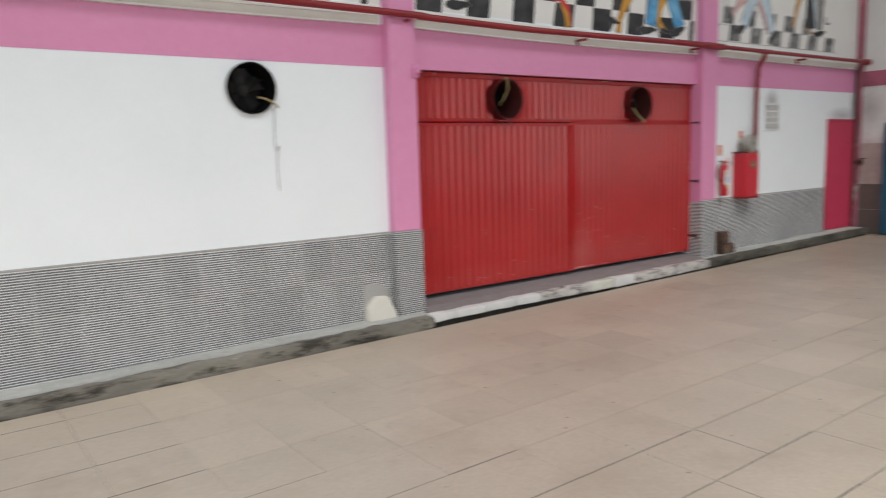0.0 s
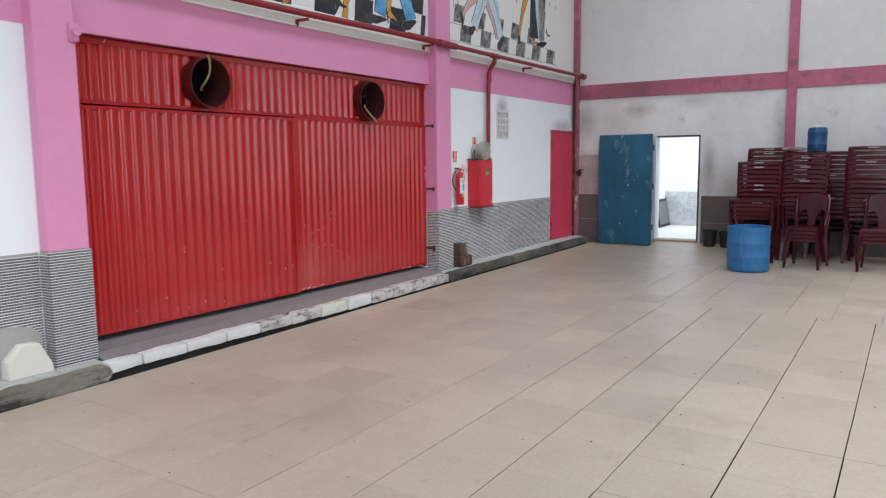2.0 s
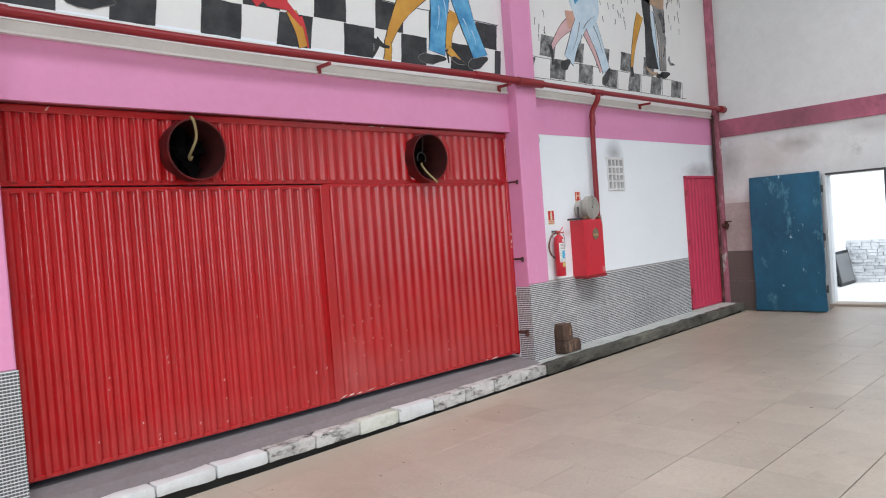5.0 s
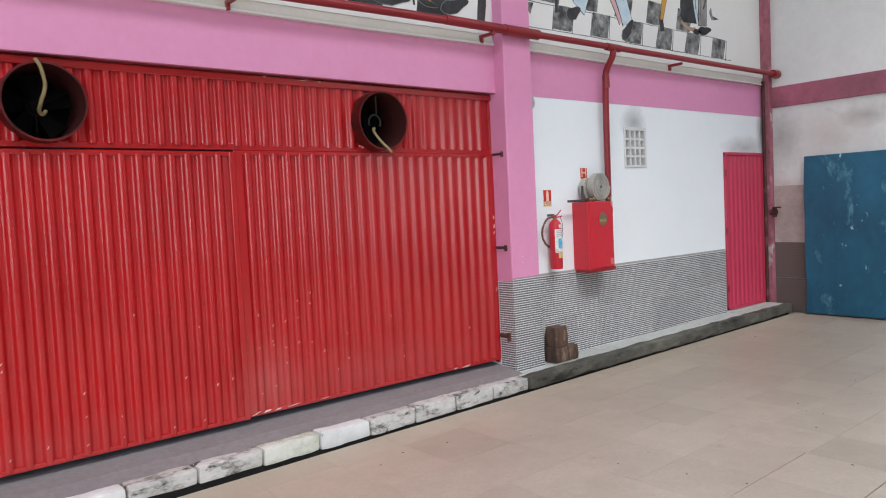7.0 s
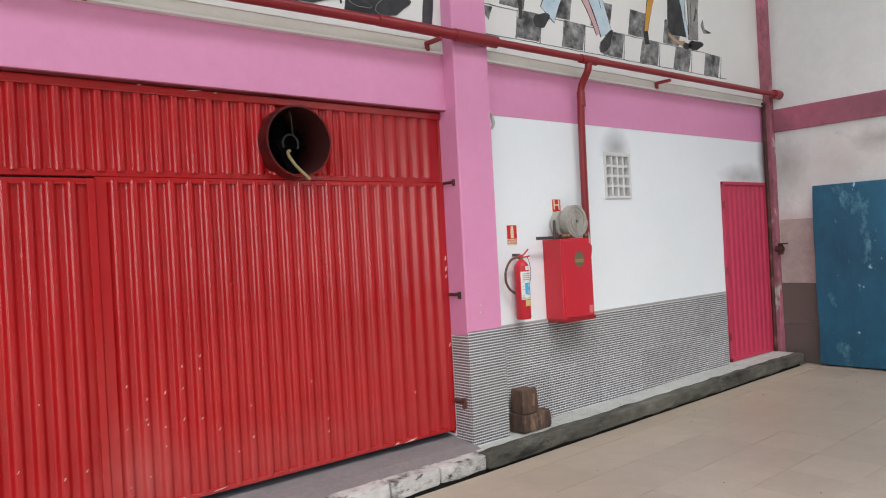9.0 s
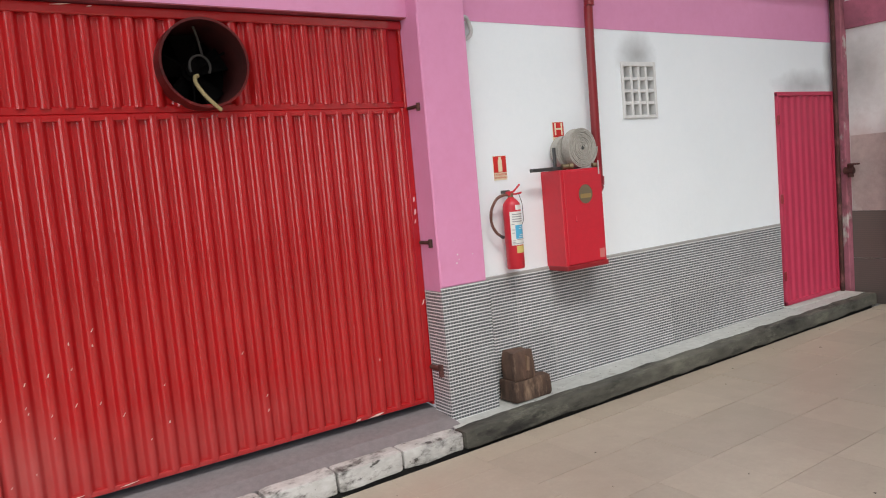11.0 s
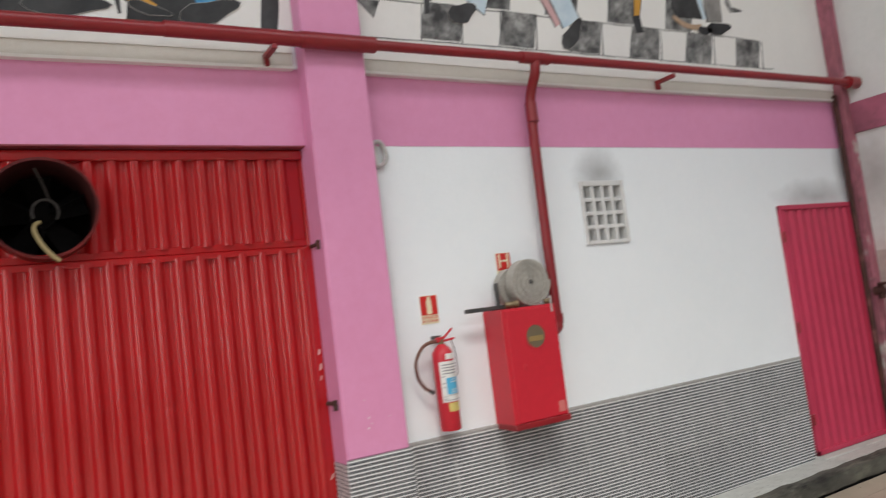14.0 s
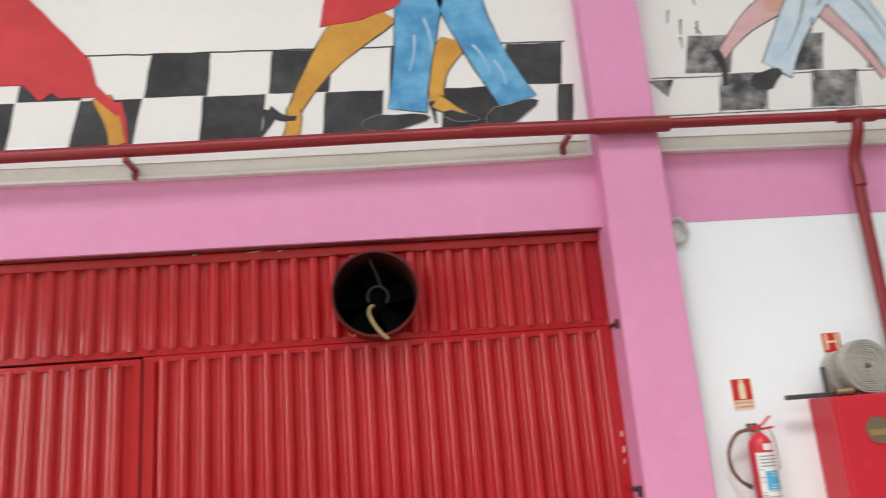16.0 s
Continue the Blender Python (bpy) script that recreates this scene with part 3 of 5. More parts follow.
for a, b, coat in zip(joints, joints[1:], kerb_paint):
    lo, hi = gate_kerb((a + b) / 2)
    dy = random.uniform(-0.004, 0.004)
    part("kerb_block", kerb_bar(a + 0.003 + random.uniform(0, 0.003), b - 0.004, 5.75 + dy, 5.872, lo, hi + random.uniform(-0.004, 0.003), 0.06, 0.009), coat, white_kerb, "", True)
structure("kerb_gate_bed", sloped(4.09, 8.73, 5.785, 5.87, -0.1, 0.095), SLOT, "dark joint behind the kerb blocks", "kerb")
# dark strips that paint the shade under the kerb's edge
structure("kerb_foot_left", sloped(WEST, 4.085, 5.785, 5.85, -0.1, 0.03), SLOT, "undercut foot of the kerb, its shade painted dark", "kerb")
structure("kerb_foot_right", sloped(8.735, 13.40, 5.79, 5.85, -0.1, 0.045), SLOT, "undercut foot of the kerb, its shade painted dark", "kerb")
bm = lathe([(0.036, 0.05), (0.036, 0.0), (0.040, -0.004), (0.052, -0.004), (0.056, 0.002), (0.056, 0.06)], 22)
bm.transform(pose(4.045, 5.742, fz(4) + 0.062, -90, 0, 0))
mouth = structure("drain_end", rough_up(bm, 0.003, 30), KERB_OLD, "round drain mouth in the kerb's end", "drain", True)
# solid dark disc painted as the shaded depth of the drain
part("hole", rod((4.045, 5.752, fz(4) + 0.062), (4.045, 5.80, fz(4) + 0.062), 0.037, n=22), SLOT, mouth, "dark disc for the shade inside the drain")

ledge_left = tagged(new("ledge_left"), "grey cement slabs of the ledge below the mosaic dado", "ledge", "", "structure")
ledge_right = tagged(new("ledge_right"), "pale worn cement ledge below the mosaic dado", "ledge", "", "structure")
for host, a, b, h in ((ledge_left, WEST, 4.10, 0.124), (ledge_right, 8.75, 13.41, 0.113)):
    x = a
    while x < b - 0.1:
        e = min(x + 0.62, b)
        part("ledge_slab", sloped(x, e, 5.852, WALL_Y, -0.05, h + random.uniform(0, 0.006), 0.004, 0.002), LEDGE, host)
        x = e

# ramp-like step before the gate
bm = bmesh.new()
rows = []
for i in range(25):
    x = 4.12 + (8.81 - 4.12) * i / 24
    rows.append([bm.verts.new((x, y, z + 0.003 * noise.noise(Vector((x * 3, y * 9, 0)))))
                 for y, z in ((5.874, -0.3), (5.874, fz(x) + gate_kerb(x)[1] - 0.010), (5.98, 0.6 * (fz(x) + gate_kerb(x)[1]) + 0.4 * 0.15), (6.3, 0.15), (6.74, 0.15), (6.74, -0.3))])
for u, v in zip(rows, rows[1:]):
    for k in range(5):
        bm.faces.new((u[k], u[k + 1], v[k + 1], v[k]))
structure("step_gate", bm, STEP, "grey painted concrete step before the gate", "step")

# ---- mosaic dado sheets ----
PALE_GROUT = surface("pale_grout", (0.66, 0.66, 0.64), (0.56, 0.56, 0.54), 0.9, bump=0.2)


def dado(name, a, b, y, label, step=0.31, rows=((None, 0.485), (0.489, 0.868))):
    host = tagged(new(name), label, "wall tiling", "", "structure")
    n = max(round((b - a) / step), 1)
    w = (b - a) / n
    for k in range(n):
        for lo, hi in rows:
            x0, x1 = a + k * w + 0.0015, a + (k + 1) * w - 0.0015
            bm = box(x0, x1, y - 0.011 - random.uniform(0, 0.0015), y, 0 if lo is None else lo, hi)
            if lo is None:
                for v in bm.verts:
                    if v.co.z < 0.2:
                        v.co.z = fz(v.co.x) + 0.09
            part("mosaic_sheet", bm, MOSAIC_X, host)
    part("grout", box(a + 0.002, b - 0.002, y - 0.0102, y, fz(b) + 0.10, 0.869), PALE_GROUT, host, "pale grout between the mosaic sheets")
    if y == WALL_Y:
        part("cap", box(a, b, y - 0.014, y, 0.87, 0.889, 0.003), CEMENT, host, "thin cement cap of the dado")
    return host


dado("dado_left", WEST, 3.80, WALL_Y, "grey and white mosaic dado with a cement cap")
dado("dado_right", 9.155, 12.455, WALL_Y, "grey and white mosaic dado with a cement cap")
for a, b in ((3.815, 4.115), (8.81, 9.14)):
    dado("dado_pilaster", a - 0.012, b + 0.012, PIL_Y, "grey and white mosaic on the pilaster foot", 0.354, ((None, 0.8885),))
    for sx in (a - 0.012, b):
        host = tagged(new("dado_pilaster_side"), "grey and white mosaic on the pilaster's side", "wall tiling", "", "structure")
        deep = 6.125 if (sx > a) == (a < 5) else WALL_Y - 0.015
        part("mosaic_sheet", box(sx, sx + 0.012, PIL_Y + 0.001, deep, fz(a) + 0.09, 0.868), MOSAIC_Y, host)
host = tagged(new("dado_end"), "brown grey mosaic at the foot of the end wall, shade in its tint", "wall tiling", "", "structure")
for a, b in ((4.66, 5.98), (2.60, 3.83), (-2.0, 2.46)):
    n = round((b - a) / 0.62)
    for k in range(n):
        for lo, hi in ((fz(EAST), 0.455), (0.459, 0.90)):
            part("mosaic_sheet", box(13.485, EAST, a + (b - a) * k / n + 0.0015, a + (b - a) * (k + 1) / n - 0.0015, lo, hi), MOSAIC_BROWN, host)
structure("paint_patch_corner", box(13.498, EAST, 4.64, 5.975, 0.902, 1.60), DUSTY, "dusty pink old paint on the end wall", "paint")

# ---- the red gate ----
PITCH = 0.0990


def corrugated(x0, x1, z0, z1, y, depth=0.030, pitch=PITCH, shift=0.0):
    """Folded sheet with narrow proud ribs, its ribs facing the hall."""
    prof = [(x0, 0.0)]
    k = 0
    while True:
        m = x0 + shift + pitch * (k + 0.5)
        if m + 0.03 > x1:
            break
        for sx, s in ((-1, 1), (1, -1)):
            edge = [(0.0390, 0.0), (0.0360, 0.03), (0.0315, 0.13), (0.0270, 0.32), (0.0230, 0.53), (0.0185, 0.74), (0.0130, 0.90), (0.0060, 0.985)]
            for dx, h in (edge if sx < 0 else edge[::-1]):
                prof.append((m + sx * dx * pitch / 0.0990, h))
        k += 1
    prof.append((x1, 0.0))
    bm = bmesh.new()
    zs = [z0 + (z1 - z0) * i / 6 for i in range(7)]
    grid = []
    for i, z in enumerate(zs):
        row = []
        for x, d in prof:
            w = 0.0022 * noise.noise(Vector((x * 2.2, z * 1.7, y)))
            row.append(bm.verts.new((x, y - depth * d + w, z)))
        grid.append(row)
    for u, v in zip(grid, grid[1:]):
        for a in range(len(prof) - 1):
            bm.faces.new((u[a], u[a + 1], v[a + 1], v[a]))
    r = bmesh.ops.extrude_face_region(bm, geom=bm.faces[:])
    for v in r["geom"]:
        if isinstance(v, bmesh.types.BMVert):
            v.co.y += 0.004
    return bm


def pierced(ob, x, z, r):
    """Cuts a round hole through a sheet or wall."""
    cut = new("cutter", finish("cutter", rod((x, 5.5, z), (x, 6.6, z), r, n=40), RED))
    mod = ob.modifiers.new("hole", "BOOLEAN")
    mod.operation, mod.object, mod.solver = "DIFFERENCE", cut, "EXACT"
    me = bpy.data.meshes.new_from_object(ob.evaluated_get(bpy.context.evaluated_depsgraph_get()))
    ob.modifiers.clear()
    old = ob.data
    ob.data = me
    bpy.data.meshes.remove(old)
    bpy.data.objects.remove(cut)


FANS = ((5.365, 2.20), (7.61, 2.185), (2.474, 2.235))
FAN_R = 0.218
gate = thing("corrugated_gate", "large glossy red corrugated steel double gate, shut, with chipped paint", "gate")
panel = part("upper_panel", corrugated(4.159, 8.79, 1.99, 2.43, 6.14, shift=0.028), RED, gate, "", True)
for hx, hz in FANS[:2]:
    pierced(panel, hx, hz, FAN_R - 0.004)
pierced(bay, *FANS[2], FAN_R - 0.004)
left_leaf = part("leaf", corrugated(4.134, 6.46, 0.19, 1.93, 6.12), RED, gate, "", True)
right_leaf = part("leaf", corrugated(6.521, 8.79, 0.20, 1.945, 6.135), RED, gate, "", True)
part("head_rail", box(4.125, 8.805, 6.100, 6.17, 2.412, 2.459, 0.005), RED, gate)
part("middle_rail", box(4.13, 8.80, 6.125, 6.165, 1.962, 2.000, 0.004), RED, gate)
part("top_rail", box(4.135, 6.472, 6.10, 6.13, 1.918, 1.950, 0.003), RED, left_leaf)
part("bottom_rail", box(4.135, 6.472, 6.10, 6.13, 0.178, 0.205, 0.003), RED, left_leaf)
part("edge_strip", box(6.435, 6.472, 6.094, 6.13, 0.178, 1.95, 0.003), RED, left_leaf)
part("top_rail", box(6.478, 8.80, 6.111, 6.143, 1.93, 1.960, 0.003), RED, right_leaf)
part("bottom_rail", box(6.478, 8.80, 6.111, 6.143, 0.185, 0.212, 0.003), RED, right_leaf)
part("edge_strip", box(6.476, 6.532, 6.112, 6.143, 0.185, 1.96, 0.003), RED, right_leaf)
part("edge_strip", box(8.762, 8.806, 6.108, 6.143, 0.185, 1.96, 0.003), RED, right_leaf)
part("jamb", box(8.792, 8.808, 6.118, 6.17, 0.16, 2.44, 0.003), RED, gate)
part("jamb", box(4.122, 4.137, 6.118, 6.17, 0.16, 2.44, 0.003), RED, gate)
for z, s in ((1.955, 0.9), (1.16, 1.0), (0.40, 1.5)):
    bm = rod((8.80, 6.10, z), (8.80, 5.985, z), 0.011 * s, n=10)
    rod((8.80, 5.99, z - 0.03 * s), (8.80, 5.99, z + 0.02 * s), 0.014 * s, n=10, bm=bm)
    part("bolt", bm, RUST, gate, "rusty dark bolt", True)
CHIP = surface("chipped_primer", (0.66, 0.36, 0.32), (0.74, 0.60, 0.55), 0.6, large=30, bump=0)
chips = [(8.785, 1.42, 0.010, 0.03), (8.785, 1.345, 0.011, 0.035), (8.782, 1.29, 0.008, 0.025), (8.785, 0.80, 0.010, 0.03), (8.40, 0.196, 0.07, 0.014), (8.28, 0.197, 0.03, 0.010), (6.60, 0.205, 0.05, 0.016), (6.52, 0.203, 0.03, 0.020), (6.68, 0.202, 0.04, 0.012), (6.80, 0.205, 0.05, 0.010),
         (7.05, 0.204, 0.04, 0.008), (7.02, 2.452, 0.05, 0.008), (6.72, 2.455, 0.018, 0.008), (7.14, 2.45, 0.02, 0.006), (4.45, 2.44, 0.012, 0.03)]
chip_rng = random.Random(11)
for _ in range(46):
    cx = chip_rng.choice((chip_rng.uniform(6.55, 8.7), chip_rng.uniform(6.55, 7.1), chip_rng.uniform(4.6, 6.4)))
    s = chip_rng.uniform(0.5, 1.0)
    chips.append((cx, 0.24 + 0.75 * chip_rng.random() ** 1.8, 0.006 * s, 0.018 * s))
for cx, cz, w, h in chips:
    side = 6.521 if cx > 6.5 else 4.134
    proud = cx > 8.75 or cz < 0.22 or cz > 2.2
    y = (6.099 if cz > 2.2 else 6.106) if proud else (6.135 if cx > 6.5 else 6.12) - 0.0295
    c = cx if proud else (round((cx - side) / PITCH - 0.5) + 0.5) * PITCH + side + chip_rng.uniform(-0.006, 0.006)
    tilt = chip_rng.uniform(0, 0.8) * w
    part("paint_chip", plate([(c - w / 2 - tilt, cz - h / 2), (c + w / 2 - tilt, cz - h * 0.3), (c + w * 0.4 + tilt, cz + h / 2), (c - w * 0.3 + tilt, cz + h * 0.4)], y - 0.002, y + 0.002),
         CHIP, gate, "pale chip in the red paint")

gate.location.y = 0.03


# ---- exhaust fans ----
# the lining's colour already holds the shade inside the tube
FAN_LINING = surface("shaded_lining", (0.07, 0.014, 0.013), (0.03, 0.01, 0.01), 0.6, large=5, fine=20, fine_amount=0.2, bump=0.2)
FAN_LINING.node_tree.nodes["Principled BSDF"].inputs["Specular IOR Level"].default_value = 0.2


def fan(name_label, x, z, front, back, shell, inner, lining, cable_pts, r=0.218):
    f = thing("exhaust_fan", name_label, "fan")
    m = pose(x, 0, z, 90, 0, 0)
    bm = lathe([(r, -front), (r, -back), (r - 0.012, -back), (r - 0.012, -front), (r, -front)], 40)
    bm.transform(m)
    part("housing", bm, shell, f, "", True)
    bm = lathe([(r - 0.014, -front - 0.006), (r - 0.014, -back + 0.0)], 40)
    bm.transform(m)
    part("lining", bm, lining, f, "dark inside of the tube, its shade put in the colour", True)
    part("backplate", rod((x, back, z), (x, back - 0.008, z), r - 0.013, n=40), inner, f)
    yb = back - 0.09
    part("motor", rod((x, back - 0.01, z), (x, yb - 0.05, z), 0.055, 0.05, 20), inner, f, "", True)
    part("hub", rod((x, yb, z), (x, yb - 0.07, z), 0.04, 0.03, 20), inner, f, "", True)
    for k in range(5):
        a = k * math.tau / 5 + 0.35
        bm = bmesh.new()
        d, s = Vector((math.cos(a), 0, math.sin(a))), Vector((-math.sin(a), 0, math.cos(a)))
        c = Vector((x, yb - 0.02, z))
        quad = [c + d * 0.035 + s * 0.03 + Vector((0, 0.02, 0)), c + d * (r - 0.03) + s * 0.075 + Vector((0, 0.03, 0)),
                c + d * (r - 0.03) - s * 0.055 - Vector((0, 0.02, 0)), c + d * 0.035 - s * 0.03 - Vector((0, 0.02, 0))]
        lo = [bm.verts.new(q) for q in quad]
        hi = [bm.verts.new(q + Vector((0, 0.004, 0))) for q in quad]
        bm.faces.new(lo)
        bm.faces.new(hi[::-1])
        for i in range(4):
            j = (i + 1) % 4
            bm.faces.new((lo[i], hi[i], hi[j], lo[j]))
        part("blade", bm, inner, f)
    for a in (0.5, 2.6, 4.7):
        d = Vector((math.cos(a), 0, math.sin(a)))
        part("strut", tube([Vector((x, yb - 0.055, z)) + d * 0.03, Vector((x, yb - 0.055, z)) + d * (r - 0.016)], 0.006, 6), inner, f)
    part("cable", tube(bend([Vector((x, 0, z)) + Vector(q) for q in cable_pts]), 0.0098, 8), CABLE, f, "yellowed bare cable", True)
    return f


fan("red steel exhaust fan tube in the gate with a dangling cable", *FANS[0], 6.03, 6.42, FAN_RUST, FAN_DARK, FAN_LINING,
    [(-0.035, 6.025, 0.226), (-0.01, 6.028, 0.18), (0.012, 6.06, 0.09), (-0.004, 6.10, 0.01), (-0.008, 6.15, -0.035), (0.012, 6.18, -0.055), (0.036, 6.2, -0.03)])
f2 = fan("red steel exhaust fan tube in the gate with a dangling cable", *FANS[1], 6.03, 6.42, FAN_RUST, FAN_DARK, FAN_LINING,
         [(0.050, 6.022, -0.232), (0.018, 6.026, -0.200), (-0.014, 6.06, -0.15), (-0.036, 6.10, -0.09), (-0.030, 6.13, -0.055), (-0.012, 6.14, -0.045)])
fx, fzz = FANS[1]
part("wire_loop", tube([(fx + 0.012 + 0.052 * math.cos(a), 6.17, fzz + 0.004 + 0.056 * math.sin(a)) for a in np.linspace(3.6, -0.6, 26)], 0.0065, 8), SOOT_CABLE, f2, "sooty loop of cable", True)
part("wire", tube(bend([(fx + 0.03, 6.17, fzz + 0.06), (fx + 0.01, 6.14, fzz + 0.12), (fx - 0.02, 6.10, fzz + 0.185)]), 0.006, 8), SOOT_CABLE, f2, "sooty cable", True)
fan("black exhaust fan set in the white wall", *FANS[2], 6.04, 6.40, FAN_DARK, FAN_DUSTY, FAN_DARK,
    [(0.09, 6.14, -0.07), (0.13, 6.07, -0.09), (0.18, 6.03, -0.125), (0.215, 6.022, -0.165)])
wire = thing("hanging_wire", "thin dark wire hanging down the white wall", "wire")
part("strand", tube(bend([(2.67, 6.066, 2.08), (2.665, 6.07, 1.9), (2.66, 6.07, 1.75), (2.69, 6.068, 1.72), (2.675, 6.072, 1.6), (2.68, 6.072, 1.35)]), 0.0028, 6), DARK_WIRE, wire)
part("knot", rod((2.66, 6.064, 1.70), (2.70, 6.066, 1.74), 0.004, n=6), DARK_WIRE, wire)
clip = thing("cable_clamp", "small pink painted cable clamp by the gate's top corner", "clamp")
bm = rod((4.10, 5.955, 2.44), (4.10, 5.90, 2.44), 0.032, n=14)
box(4.065, 4.135, 5.935, 5.96, 2.37, 2.50, 0.008, bm=bm)
part("body", bm, PINK, clip, "", True)
coil = thing("cable_coil", "small coil of pale cable on the wall by the pilaster", "cable")
part("loop", tube([(9.20 + 0.046 * math.cos(a), 6.05 + 0.006 * math.sin(3 * a), 2.42 + 0.064 * math.sin(a)) for a in np.linspace(0, 11.5, 46)], 0.013, 8), PALE_COIL, coil, "", True)
part("base", box(9.165, 9.205, 6.06, WALL_Y, 2.37, 2.47, 0.005), VENT_W, coil)

# white chips in the pink paint of the pilaster
chipped = thing("paint_chips", "small white chips in the pilaster's pink paint", "paint chips")
for k in range(5):
    px, pz = random.uniform(8.86, 9.12), random.uniform(0.92, 1.35) if k < 5 else random.uniform(1.4, 2.6)
    s = random.uniform(0.002, 0.0045)
    part("chip", plate([(px - s, pz - s), (px + s * 0.8, pz - s * 0.6), (px + s, pz + s), (px - s * 0.5, pz + s * 1.3)], PIL_Y - 0.0025, PIL_Y), LABEL_WHITE, chipped)

# ---- red fire main ----
pipe = thing("fire_main_pipe", "dark red painted fire main pipe with brackets under the mural", "pipe")
PY, PZ = 5.905, 2.962
part("run", tube(bend([(WEST, PY, PZ - 0.01), (3.0, PY, PZ - 0.008), (4.2, PY, PZ - 0.020), (5.4, PY, PZ - 0.034), (6.4, PY, PZ - 0.028), (7.6, PY, PZ - 0.010), (8.15, PY, PZ - 0.004)]), 0.032, 16), PIPE_RED, pipe, "", True)
part("run", tube([(8.85, PY, PZ), (13.47, PY, PZ + 0.01)], 0.028, 16), PIPE_RED, pipe, "", True)
part("sleeve", tube([(8.14, PY, PZ), (8.86, PY, PZ)], 0.038, 16), PIPE_RED, pipe, "", True)
part("collar", tube([(8.78, PY, PZ), (9.18, PY, PZ)], 0.043, 16), PIPE_RED, pipe, "", True)
part("end_cap", tube([(13.37, PY, PZ + 0.01), (13.49, PY, PZ + 0.01)], 0.05, 16), PIPE_RED, pipe, "", True)
for bx in (1.1, 4.0, 6.45, 8.64, 11.36):
    PZ = 2.932 if bx == 6.45 else 2.944 if bx == 4.0 else 2.962
    bm = box(bx - 0.014, bx + 0.014, PY - 0.02, WALL_Y - 0.03, PZ - 0.062, PZ - 0.036, 0.003)
    box(bx - 0.012, bx + 0.012, WALL_Y - 0.06, WALL_Y - 0.03, PZ - 0.10, PZ - 0.04, 0.003, bm=bm)
    part("bracket", bm, PIPE_RED, pipe)
PZ = 2.962
part("tee", tube([(10.12, PY, PZ), (10.32, PY, PZ)], 0.036, 16), PIPE_RED, pipe, "", True)
drop = part("drop", tube(bend([(10.22, PY, PZ), (10.22, PY + 0.01, PZ - 0.08), (10.225, 5.99, PZ - 0.19), (10.225, 6.01, PZ - 0.32), (10.22, 6.015, 2.2), (10.215, 6.015, 1.45),
                             (10.205, 6.01, 1.385), (10.17, 6.0, 1.362), (10.12, 6.0, 1.36)], 6), 0.030, 16), PIPE_RED, pipe, "", True)
part("elbow", tube(bend([(10.217, 6.013, 1.45), (10.207, 6.01, 1.385), (10.17, 6.0, 1.360), (10.135, 6.0, 1.36)], 5), 0.036, 16), PIPE_RED, pipe, "", True)
part("joint", tube([(10.222, 6.0, 2.60), (10.225, 6.005, 2.72)], 0.035, 16), PIPE_RED, pipe, "", True)

valve = thing("corner_valve", "rusty dark red pipe and valve in the corner", "valve")
part("riser", tube([(13.375, 6.035, 0.15), (13.375, 6.035, 2.9)], 0.02, 10), RUST, valve, "", True)
bm = rod((13.39, 5.98, 1.28), (13.39, 5.90, 1.28), 0.035, 0.03, 12)
rod((13.39, 5.93, 1.22), (13.39, 5.93, 1.34), 0.026, n=12, bm=bm)
part("body", bm, RUST, valve, "", True)
part("wheel", lathe([(0.045, 0), (0.05, 0.008), (0.045, 0.016), (0.02, 0.012)], 16, at=(13.39, 5.90, 1.33)), RUST, valve, "", True)

# ---- crimson side door ----
side = thing("side_door", "crimson corrugated steel side door, shut, above the ledge", "door")
part("panel", corrugated(12.49, 13.38, 0.19, 1.985, 6.075, 0.014, 0.098), MAGENTA, side)
part("frame", box(12.472, 12.50, 6.055, 6.10, 0.155, 2.015, 0.003), MAGENTA, side)
part("frame", box(13.36, 13.40, 6.055, 6.10, 0.155, 2.015, 0.003), MAGENTA, side)
part("head", box(12.472, 13.40, 6.050, 6.10, 1.985, 2.02, 0.003), MAGENTA, side)
part("foot_rail", box(12.472, 13.40, 6.055, 6.10, 0.155, 0.19, 0.003), MAGENTA, side)
for z in (1.78, 0.42, 1.1):
    part("hinge", rod((12.468, 6.05, z - 0.04), (12.468, 6.05, z + 0.04), 0.012, n=10), PIPE_RED, side, "", True)
structure("sill_side_door", box(12.44, 13.40, 5.98, 6.11, fz(12.9) + 0.09, 0.152, 0.006), LEDGE, "cement sill under the crimson door", "sill")

# ---- concrete vent block ----
vent = thing("vent_block", "white concrete ventilation block with sixteen small openings", "vent")
part("frame", box(10.572, 10.595, 6.066, 6.2, 1.842, 2.248, 0.003), VENT_W, vent)
part("frame", box(10.915, 10.938, 6.066, 6.2, 1.842, 2.248, 0.003), VENT_W, vent)
part("frame", box(10.595, 10.915, 6.066, 6.2, 2.215, 2.248, 0.003), VENT_W, vent)
part("frame", box(10.595, 10.915, 6.066, 6.2, 1.842, 1.866, 0.003), VENT_W, vent)
for k in range(1, 4):
    part("mullion", box(10.595 + 0.08 * k - 0.012, 10.595 + 0.08 * k + 0.012, 6.070, 6.2, 1.866, 2.215, 0.003), VENT_W, vent)
    part("transom", box(10.595, 10.915, 6.074, 6.2, 1.866 + 0.0873 * k - 0.012, 1.866 + 0.0873 * k + 0.012, 0.003), VENT_W, vent)
part("backing", box(10.58, 10.93, 6.135, 6.2, 1.85, 2.24), VENT_BACK, vent, "grey concrete backing")

# ---- hydrant cabinet ----
BX0, BX1, BY, BZ0, BZ1 = 9.745, 10.115, 5.885, 0.875, 1.515
